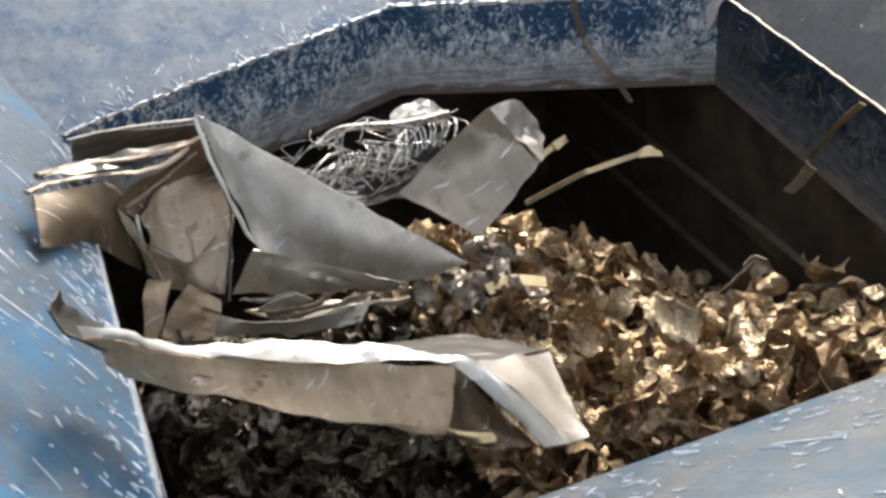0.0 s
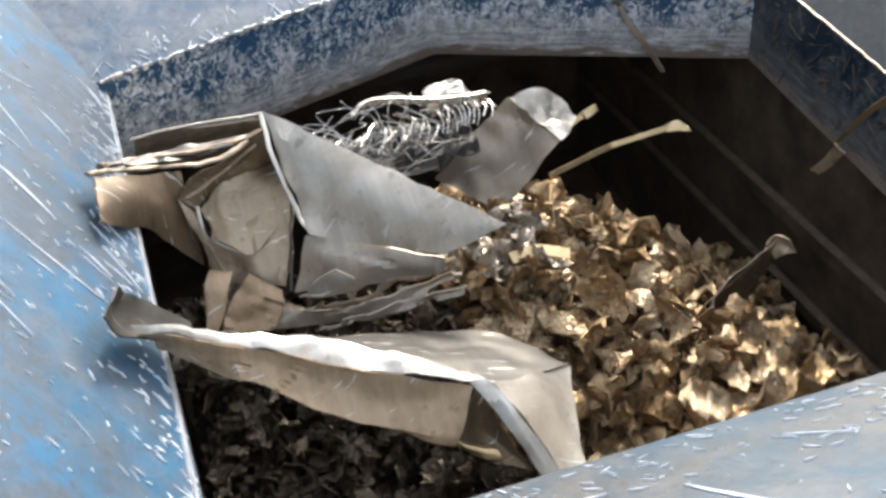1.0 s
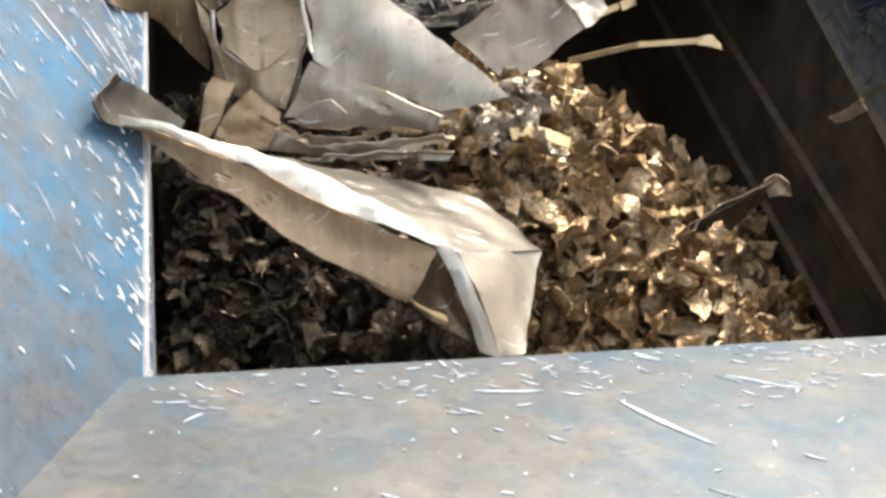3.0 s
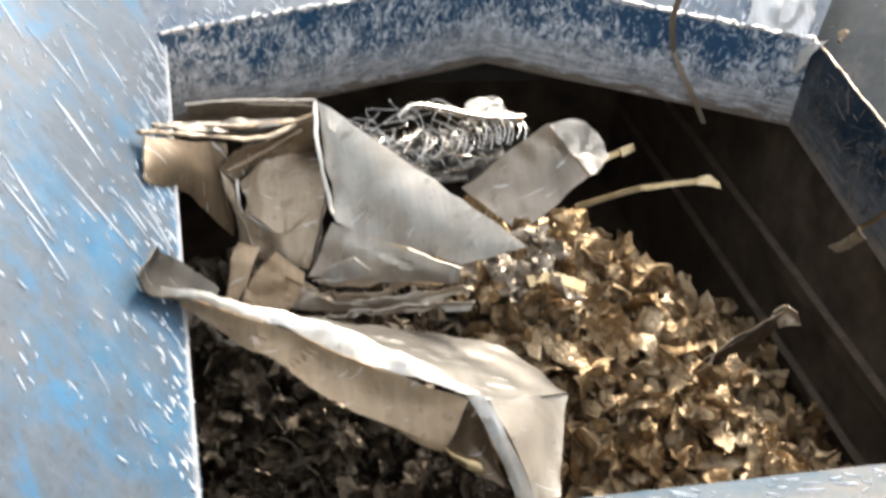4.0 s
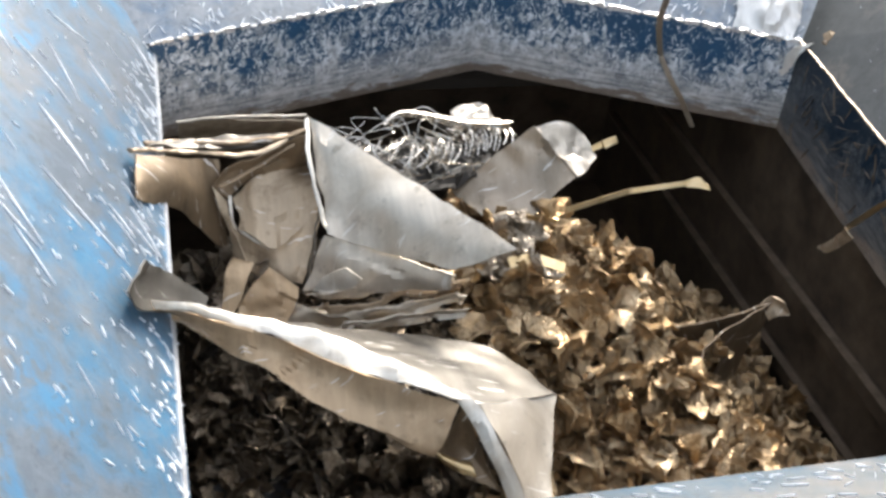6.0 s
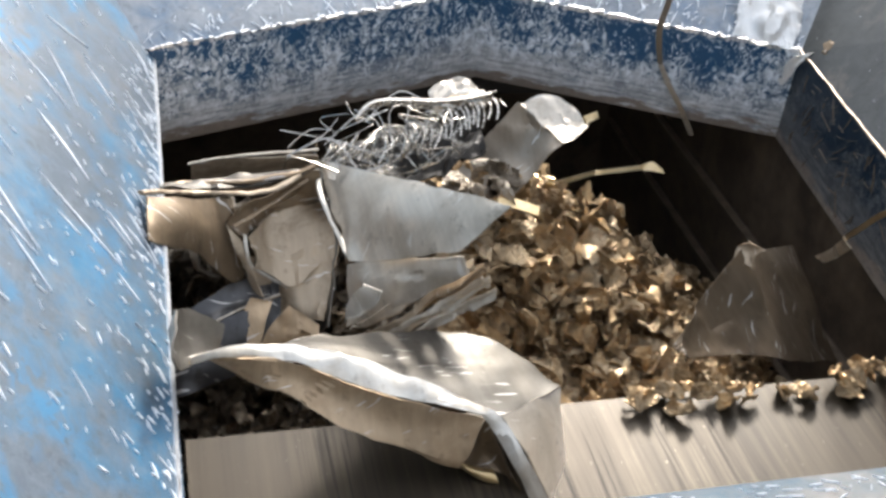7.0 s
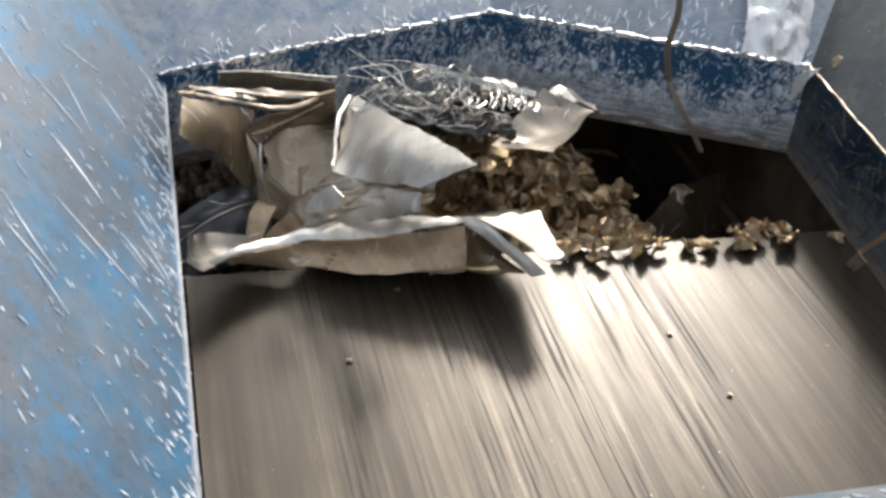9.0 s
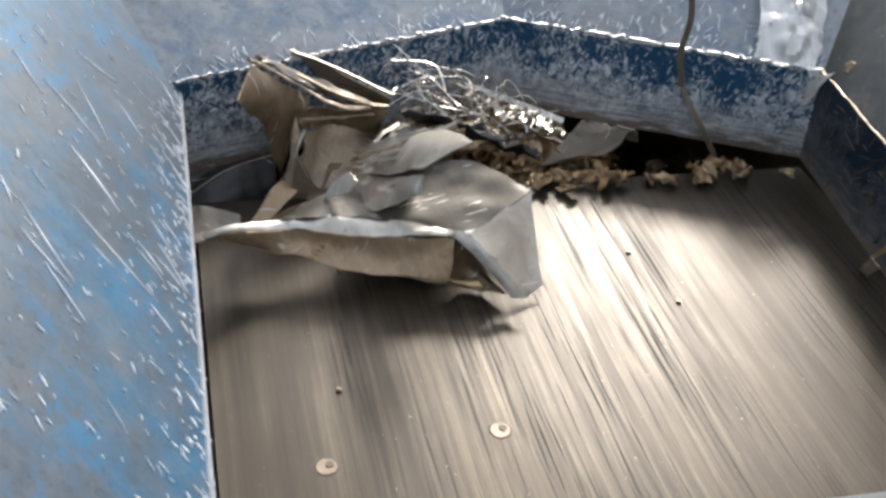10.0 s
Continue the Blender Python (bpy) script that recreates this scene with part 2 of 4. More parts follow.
# ---- building blocks ----
def finish(bm, name, material, smooth=False, sharp=24):
    bmesh.ops.recalc_face_normals(bm, faces=bm.faces)
    data = bpy.data.meshes.new(name)
    bm.to_mesh(data)
    bm.free()
    data.materials.append(material)
    if smooth:
        data.polygons.foreach_set("use_smooth", [True] * len(data.polygons))
        data.set_sharp_from_angle(angle=radians(sharp))
    return data


def part(name, bm, material, parent, label="", smooth=False):
    ob = new(name, finish(bm, name, material, smooth))
    ob.parent = parent
    return tagged(ob, label)


def structure(name, bm, material, label, category, smooth=False):
    return tagged(new(name, finish(bm, name, material, smooth)), label, category, kind="structure")


def thing(name, label, category, base=(0, 0, 0), group=""):
    ob = new(name)
    ob.empty_display_size = 0.05
    ob.location = base
    return tagged(ob, label, category, group)


def slab(corners, thick, bm=None):
    """A plate with the given outline, thickened against its normal."""
    bm = bm or bmesh.new()
    pts = [Vector(c) for c in corners]
    n = sum(((pts[i] - pts[0]).cross(pts[i + 1] - pts[0]) for i in range(1, len(pts) - 1)), Vector()).normalized()
    top = [bm.verts.new(p) for p in pts]
    low = [bm.verts.new(p - n * thick) for p in pts]
    bm.faces.new(top)
    bm.faces.new(low[::-1])
    for i in range(len(pts)):
        j = (i + 1) % len(pts)
        bm.faces.new((top[i], low[i], low[j], top[j]))
    return bm


def box(lo, hi, bevel=0.0, bm=None):
    bm = bm or bmesh.new()
    made = bmesh.ops.create_cube(bm, size=1.0)["verts"]
    for v in made:
        v.co = Vector([(a + b) / 2 + c * (b - a) for a, b, c in zip(lo, hi, v.co)])
    if bevel:
        bmesh.ops.bevel(bm, geom=list({e for v in made for e in v.link_edges}), offset=bevel, segments=2, affect="EDGES")
    return bm


def ribbon(points, width, thick, side=(0, 0, 1), twist=0.0, bm=None):
    """A flat strip along a line; side: the way of its width at the start, turned by twist degrees to the end."""
    bm = bm or bmesh.new()
    pts = [Vector(p) for p in points]
    rings = []
    for i, p in enumerate(pts):
        t = (pts[min(i + 1, len(pts) - 1)] - pts[max(i - 1, 0)]).normalized()
        s = Vector(side)
        s = (s - t * s.dot(t)).normalized()
        s = Matrix.Rotation(radians(twist * i / (len(pts) - 1)), 3, t) @ s
        n = t.cross(s)
        rings.append([bm.verts.new(p + s * x * width / 2 + n * y * thick / 2) for x, y in ((-1, -1), (1, -1), (1, 1), (-1, 1))])
    for a, b in zip(rings, rings[1:]):
        for i in range(4):
            bm.faces.new((a[i], a[(i + 1) % 4], b[(i + 1) % 4], b[i]))
    bm.faces.new(rings[0][::-1])
    bm.faces.new(rings[-1])
    return bm


def tube(points, r, seed=0, squash=0.7, around=8, bm=None):
    """A rolled hem along a line: a flattened round with an uneven radius, closed at the ends."""
    bm = bm or bmesh.new()
    pts = curve_points(points, 7)
    rings = []
    for i, p in enumerate(pts):
        t = (pts[min(i + 1, len(pts) - 1)] - pts[max(i - 1, 0)]).normalized()
        a = t.cross(Vector((0.2, 0.3, 1))).normalized()
        b = t.cross(a)
        ring = []
        for k in range(around):
            g = 2 * math.pi * k / around
            q = p + a * math.cos(g) * r + b * math.sin(g) * r * squash
            ring.append(bm.verts.new(q + noise.noise_vector(q * 38 + Vector((seed, 0, 0))) * r * 0.6 + noise.noise_vector(q * 110 + Vector((0, seed, 0))) * r * 0.25))
        rings.append(ring)
    for a, b in zip(rings, rings[1:]):
        for k in range(around):
            bm.faces.new((a[k], a[(k + 1) % around], b[(k + 1) % around], b[k]))
    bm.faces.new(rings[0][::-1])
    bm.faces.new(rings[-1])
    return bm


def curve_points(points, steps=8):
    """Smooth points through the given ones."""
    pts = [Vector(p) for p in points]
    out = []
    for i in range(len(pts) - 1):
        p0, p1, p2, p3 = pts[max(i - 1, 0)], pts[i], pts[i + 1], pts[min(i + 2, len(pts) - 1)]
        for k in range(steps):
            t = k / steps
            out.append(0.5 * (2 * p1 + (p2 - p0) * t + (2 * p0 - 5 * p1 + 4 * p2 - p3) * t * t + (3 * p1 - p0 - 3 * p2 + p3) * t ** 3))
    return out + [pts[-1]]


# ---- the hopper ----
RIM = 0.18
A, B, C, D = Vector((0.0, 1.645, 0)), Vector((0.597, 1.853, 0)), Vector((1.105, 1.592, 0)), Vector((1.0, 0.66, 0))
E0 = Vector((0.012, 0.66, 0))
UP = Vector((0, 0, 1))


def left_at(y, z):
    return Vector((0.012 - 0.795 * (z - 0.155), y, z))


def build_hopper():
    far = left_at(0, 0.255)
    far.y = 1.77
    step = far - left_at(A.y, 0.16)
    crease = left_at(A.y, 0.16) + step * 6
    near = left_at(-0.25, 0.64)
    wall = slab([left_at(0.66, 0.16), left_at(A.y, 0.16), left_at(A.y + step.y * 6, crease.z), left_at(A.y + step.y * 6, 1.0), left_at(-0.25, 1.0), near], 0.012)
    structure("wall_left", wall, PLATE, "worn blue-grey steel hopper plate with long pale scratches", "hopper plate")
    top = A + UP * RIM
    rise = 0.075 / 0.145
    a2 = Vector((crease.x, A.y + step.y * 6, crease.z))
    b2 = B + UP * RIM + (Vector((0.04, 1.0, 0)) + UP * rise) * 0.9
    c2 = C + UP * RIM + (Vector((0.62, 0.78, 0)) + UP * rise) * 0.95
    structure("wall_back_left", slab([top + Vector((-0.05, -0.017, 0)), B + UP * RIM, b2, a2 + Vector((-0.08, 0, 0))], 0.012), PLATE_BACK, "sloping blue steel hopper plate covered in fine scratches", "hopper plate")
    structure("wall_back_right", slab([B + UP * RIM, C + UP * RIM, c2, b2], 0.012), PLATE_BACK, "sloping blue-grey steel hopper plate with scratches", "hopper plate")
    # Outer corner raised, out of view, so the wall shades the near plate.
    structure("wall_right", slab([C + UP * RIM, D + UP * RIM, D + Vector((0.62, -0.3, 0.95)), c2], 0.012), PLATE_SIDE, "grey-blue steel hopper plate, darkened for its shaded side", "hopper plate")
    y1 = 0.12
    z1 = RIM + 0.505 * (0.66 - y1)
    lip = slab([left_at(0.66, RIM), left_at(y1, z1), Vector((1.5, y1, z1)), D + UP * RIM], 0.012)
    structure("wall_near", lip, PLATE_NEAR, "sloping blue-grey hopper plate with scuffed pale lip", "hopper plate")
    # the collar round the mouth
    for name, p, q in (("collar_back_left", A, B), ("collar_back_right", B, C), ("collar_right", C, D), ("collar_near", D, E0), ("collar_left", E0, A)):
        along = (q - p).normalized()
        bm = slab([p + UP * 0.006, q + UP * 0.006, q + UP * (RIM - 0.004), p + UP * (RIM - 0.004)], 0.03)
        if name == "collar_left":
            bm = slab([p + UP * 0.006, q + UP * 0.006, q + UP * 0.15, p + UP * 0.15], 0.03)
        structure(name, bm, BAND_SHADED if name in ("collar_right", "collar_near") else BAND, "dark blue painted steel collar scraped to bare metal", "hopper collar")
    # bright worn rim on the collar, chipped and broken
    rnd = random.Random(9)
    for p, q in ((A, B), (B, C)):
        bm = bmesh.new()
        n = 70
        for i in range(n):
            if rnd.random() < 0.12:
                continue
            a, c = p.lerp(q, i / n), p.lerp(q, min(1.0, (i + rnd.uniform(0.7, 1.15)) / n))
            lift = UP * (RIM + rnd.uniform(-0.002, 0.002))
            ribbon([a + lift, a.lerp(c, 0.5) + lift + UP * rnd.uniform(-0.001, 0.001), c + lift], rnd.uniform(0.003, 0.010), rnd.uniform(0.003, 0.007), (0, 0, 1), bm=bm)
        structure("rim_trim", bm, EDGE, "bare bright chipped rim of the collar", "rim")
    structure("rim_trim", tube([C.lerp(D, k / 12) + UP * RIM for k in range(13)], 0.003, 21), RUBBED, "dull rubbed rim of the side collar", "rim", True)
    structure("rim_trim", ribbon([left_at(0.665, 0.163), left_at(1.64, 0.163)], 0.006, 0.004, (-0.6, 0, 0.78)), EDGE, "bare bright lower edge of the hopper plate", "rim")


def build_chamber():
    structure("wall_chamber_left", box((-0.05, 0.3, -0.6), (0.0, 2.4, 0.0)), CHAMBER, "grimy dark steel chamber wall", "chamber wall")
    structure("wall_chamber_right", box((1.12, 0.3, -0.6), (1.17, 2.4, 0.0)), CHAMBER, "grimy brown steel chamber wall with wear rails", "chamber wall")
    structure("wall_chamber_back", box((0.0, 2.35, -0.6), (1.12, 2.4, 0.2)), CHAMBER, "dark steel back wall of the pressing chamber", "chamber wall")
    structure("floor", box((-0.05, -0.6, -0.66), (1.17, 2.4, -0.6)), CHAMBER, "dark oily steel chamber floor", "chamber floor")
    # Unseen plate added behind the collar to keep light out of the chamber.
    roof = slab([A + Vector((0, 0.03, 0.05)), B + Vector((0, 0.03, 0.05)), C + Vector((0, 0.03, 0.05)), Vector((1.17, 2.4, 0.05)), Vector((-0.05, 2.4, 0.05))], 0.02)
    structure("ceiling", roof, CHAMBER, "unseen steel plate that keeps light out of the pressing chamber", "chamber roof")
    for z, w in ((-0.21, 0.035), (-0.36, 0.03)):
        structure("wear_rail_trim", box((1.10, 0.5, z - w), (1.122, 2.3, z), 0.004), CHAMBER, "worn brown steel guide rail along the wall", "guide rail")
        structure("rail_edge_trim", box((1.096, 0.5, z - 0.001), (1.112, 2.3, z + 0.003), 0.001), RUBBED, "rubbed bright edge of the guide rail", "guide rail")


build_hopper()
build_chamber()
structure("ground", box((-60, -60, -1.3), (60, 60, -1.2)), CONCRETE, "grey concrete yard", "ground")


def build_scratches():
    """Long gouges and short nicks that lay the steel bare on the plates."""
    rnd = random.Random(77)

    def sliver(bm, p, d, n, length, width, room=1.0):
        side = d.cross(n).normalized()
        length = min(length, room * 1.6)
        bend = side * rnd.uniform(-0.04, 0.04) * length
        rows = []
        for k, w in enumerate((0.1, 0.8, 1.0, 0.7, 0.05)):
            c = p + d * length * (k / 4 - 0.5) + bend * math.sin(math.pi * k / 4) + n * 0.0016
            w = w * width * rnd.uniform(0.7, 1.2)
            rows.append((bm.verts.new(c - side * w / 2), bm.verts.new(c + side * w / 2), bm.verts.new(c - side * w / 2 - n * 0.002), bm.verts.new(c + side * w / 2 - n * 0.002)))
        for a, c in zip(rows, rows[1:]):
            bm.faces.new((a[0], a[1], c[1], c[0]))
            bm.faces.new((a[2], c[2], c[3], a[3]))
            bm.faces.new((a[0], c[0], c[2], a[2]))
            bm.faces.new((a[1], a[3], c[3], c[1]))

    up = Vector((-0.62, 0, 0.78)).normalized()
    n_left = Vector((0.78, 0, 0.62)).normalized()
    bm = bmesh.new()
    edge = left_at(0, 0.155)

    def on_left(y, s):
        return Vector((edge.x, y, edge.z)) + up * s

    for y, s, length, turn, width in ((0.975, 0.24, 0.10, 50, 0.0022), (1.05, 0.146, 0.145, 69, 0.0024), (1.276, 0.223, 0.10, 70, 0.002), (1.325, 0.192, 0.10, 37, 0.002), (1.394, 0.126, 0.066, 55, 0.003), (1.168, 0.182, 0.10, 58, 0.0045), (1.10, 0.09, 0.05, 60, 0.003), (1.0, 0.075, 0.04, 60, 0.003)):
        a = radians(turn)
        sliver(bm, on_left(y, s), (Vector((0, -math.cos(a), 0)) - up * math.sin(a)).normalized(), n_left, length, width)
    for i in range(520):
        k = rnd.random()
        if k < 0.55:
            y = rnd.uniform(0.7, 1.62)
            s = abs(rnd.gauss(0.0, 0.035)) + 0.010 if rnd.random() < 0.6 else rnd.uniform(0.02, 0.30)
        else:
            y, s = rnd.uniform(0.1, 1.9), rnd.uniform(0.02, 0.7)
        a = radians(rnd.gauss(56, 20))
        long = rnd.random() < 0.09
        sliver(bm, on_left(y, s), (Vector((0, -math.cos(a), 0)) - up * math.sin(a)).normalized(), n_left, rnd.uniform(0.025, 0.08) if long else rnd.uniform(0.004, 0.016), rnd.uniform(0.0006, 0.0036 if s < 0.07 else 0.0022), s)
    structure("scratch_trim", bm, SCRATCH, "pale bare scratches on the hopper plate", "scratches")
    bm = bmesh.new()
    rise = 0.075 / 0.145
    for p, q, out in ((A, B, Vector((-0.33, 0.944, 0))), (B, C, Vector((0.457, 0.889, 0)))):
        along = (q - p).normalized()
        slope = (out + UP * rise).normalized()
        n = along.cross(slope).normalized()
        for i in range(170):
            r = abs(rnd.gauss(0, 0.05)) + 0.006 if rnd.random() < 0.6 else rnd.uniform(0.01, 0.5)
            c = p.lerp(q, rnd.random()) + UP * RIM + slope * r
            a = radians(rnd.gauss(80, 26))
            sliver(bm, c, (along * math.cos(a) + slope * math.sin(a)).normalized(), n, rnd.uniform(0.004, 0.035), rnd.uniform(0.0008, 0.0028), r)
    structure("scratch_trim", bm, SCRATCH, "pale nicks and scratches above the collar", "scratches")
    bm = bmesh.new()
    for p, q in ((A, B), (B, C)):
        along = (q - p).normalized()
        n = Vector((along.y, -along.x, 0))
        for i in range(60):
            z = RIM - 0.004 - abs(rnd.gauss(0, 0.055))
            if z < 0.03:
                continue
            c = p.lerp(q, rnd.uniform(0.01, 0.99)) + UP * z
            a = radians(rnd.gauss(70, 45))
            sliver(bm, c, (along * math.cos(a) + UP * math.sin(a)).normalized(), n, rnd.uniform(0.005, 0.02), rnd.uniform(0.0007, 0.0020), max(0.006, RIM - z))
    structure("scratch_trim", bm, SCRATCH, "pale scratches through the collar's blue paint", "scratches")
    bm = bmesh.new()
    along = (D - C).normalized()
    n = Vector((along.y, -along.x, 0))
    for i in range(130):
        z = rnd.uniform(0.03, RIM - 0.01)
        a = radians(rnd.gauss(35, 40))
        sliver(bm, C.lerp(D, rnd.uniform(0.02, 0.98)) + UP * z, (along * math.cos(a) + UP * math.sin(a)).normalized(), n, rnd.uniform(0.01, 0.05), rnd.uniform(0.0007, 0.0018), max(0.006, min(z, RIM - z)))
    structure("scratch_trim", bm, RUBBED, "dull scratches on the dark side collar", "scratches")
    bm = bmesh.new()
    slope = Vector((0, -0.893, 0.451))
    n = Vector((0, 0.451, 0.893))
    for x, d, length, turn, width in ((0.42, 0.15, 0.10, 62, 0.004), (0.31, 0.075, 0.06, 8, 0.002), (0.54, 0.09, 0.065, 38, 0.002)):
        a = radians(turn)
        sliver(bm, Vector((x, 0.66, RIM)) + slope * d, (Vector((1, 0, 0)) * math.cos(a) + slope * math.sin(a)).normalized(), n, length, width)
    for i in range(330):
        d = abs(rnd.gauss(0, 0.05)) + 0.008 if rnd.random() < 0.6 else rnd.uniform(0.01, 0.45)
        a = radians(rnd.gauss(25, 30))
        sliver(bm, Vector((rnd.uniform(0.0, 1.2), 0.66, RIM)) + slope * d, (Vector((1, 0, 0)) * math.cos(a) + slope * math.sin(a)).normalized(), n, rnd.uniform(0.003, 0.022), rnd.uniform(0.0006, 0.0018), d)
    structure("scratch_trim", bm, SCRATCH, "pale scuffs on the near hopper plate", "scratches")


build_scratches()
structure("chamber_beam", box((0.10, 1.88, -0.05), (0.80, 1.92, -0.02), 0.004), NEAR_BLACK, "dark steel cross bar inside the chamber", "cross bar")


# ---- the ram ----
FRONT_ROWS = [(0.0, 0.79), (0.5, 0.76), (1.1, 0.71), (2.5, 0.70), (5.6, 0.70), (6.8, 0.935), (7.0, 0.972), (7.5, 1.055), (8.0, 1.145), (8.5, 1.245), (9.0, 1.350), (9.5, 1.460), (10.0, 1.570)]
TIMES = [t for t, _ in FRONT_ROWS]


def front(t):
    for (t0, a), (t1, b) in zip(FRONT_ROWS, FRONT_ROWS[1:]):
        if t <= t1:
            return a + (b - a) * (t - t0) / (t1 - t0)
    return FRONT_ROWS[-1][1]


def build_ram():
    ram = thing("ram", "bare steel ram with a streaked, worn brownish top", "press ram", (0, 0.79, 0))
    part("ram_top", box((0.016, -0.715, -0.03), (1.095, 0.0, 0.0)), RAM, ram, "worn steel top plate with long streaks")
    part("tail_plate", box((0.016, -1.4, -0.032), (1.095, -0.7152, 0.0018), 0.0008), RAM, ram, "second worn steel plate behind a joint")
    part("ram_front", box((0.02, -0.06, -0.55), (1.09, -0.008, -0.031)), CHAMBER, ram, "dark steel pushing face")
    for x, y in ((0.145, -0.615), (0.372, -0.585)):
        bm = bmesh.new()
        bmesh.ops.create_cone(bm, cap_ends=True, segments=20, radius1=0.016, radius2=0.013, depth=0.002, matrix=Matrix.Translation((x, y, 0.0005)))
        plug = part("plug_weld", bm, RUBBED, ram, "round ground-flush weld spot")
        bm = bmesh.new()
        bmesh.ops.create_cone(bm, cap_ends=True, segments=14, radius1=0.006, radius2=0.005, depth=0.002, matrix=Matrix.Translation((x + 0.004, y + 0.003, 0.0015)))
        part("core", bm, CHAMBER, plug)
    return ram


# ---- bent and folded sheets ----
def shifted(o, pts):
    return [Vector(p) - Vector(o) for p in pts]


def loft(a, b, nu=24, nv=10, bulge=0.0, crumple=0.004, seed=0, thick=0.0022, scale=9.0, waves=0.0, count=3.0, ragged=0.003):
    """A bent face between two lines of points, dented, with ragged rims and a few long waves."""
    bm = bmesh.new()
    ca, cb = curve_points(a, 8), curve_points(b, 8)

    def on(c, u):
        x = u * (len(c) - 1)
        i = min(int(x), len(c) - 2)
        return c[i].lerp(c[i + 1], x - i)

    shift = Vector((seed * 3.7, seed * 1.3, seed * 2.1))
    grid = []
    for j in range(nv + 1):
        row = []
        for i in range(nu + 1):
            u, v = i / nu, j / nv
            p = on(ca, u).lerp(on(cb, u), v)
            row.append(p)
        grid.append(row)
    top, low = [], []
    for j in range(nv + 1):
        for i in range(nu + 1):
            p = grid[j][i]
            du = grid[j][min(i + 1, nu)] - grid[j][max(i - 1, 0)]
            dv = grid[min(j + 1, nv)][i] - grid[max(j - 1, 0)][i]
            n = du.cross(dv)
            n = n.normalized() if n.length > 1e-9 else Vector((0, 0, 1))
            u, v = i / nu, j / nv
            f = noise.noise(p * scale + shift) + 0.5 * noise.noise(p * scale * 2.7 + shift) - abs(noise.noise(p * scale * 1.6 - shift))
            f = f - 1.1 * abs(noise.noise(p * scale * 0.8 + shift * 2)) + 0.5 * noise.cell(p * scale * 1.1 + shift)
            p = p + n * (bulge * math.sin(math.pi * u) * math.sin(math.pi * v) + crumple * f + waves * math.sin(v * math.pi * 2 * count + 2.0 * u + seed))
            if min(u, 1 - u, v, 1 - v) < 0.01:
                p = p + noise.noise_vector(p * 26 + shift) * ragged
            top.append(bm.verts.new(p))
            low.append(bm.verts.new(p - n * thick))
    w = nu + 1
    for j in range(nv):
        for i in range(nu):
            q = [j * w + i, j * w + i + 1, (j + 1) * w + i + 1, (j + 1) * w + i]
            bm.faces.new([top[k] for k in q])
            bm.faces.new([low[k] for k in reversed(q)])
    ring = [i for i in range(w)] + [j * w + nu for j in range(1, nv + 1)] + [nv * w + i for i in range(nu - 1, -1, -1)] + [j * w for j in range(nv - 1, 0, -1)]
    for k, r in enumerate(ring):
        s = ring[(k + 1) % len(ring)]
        bm.faces.new((top[r], low[r], low[s], top[s]))
    return bm


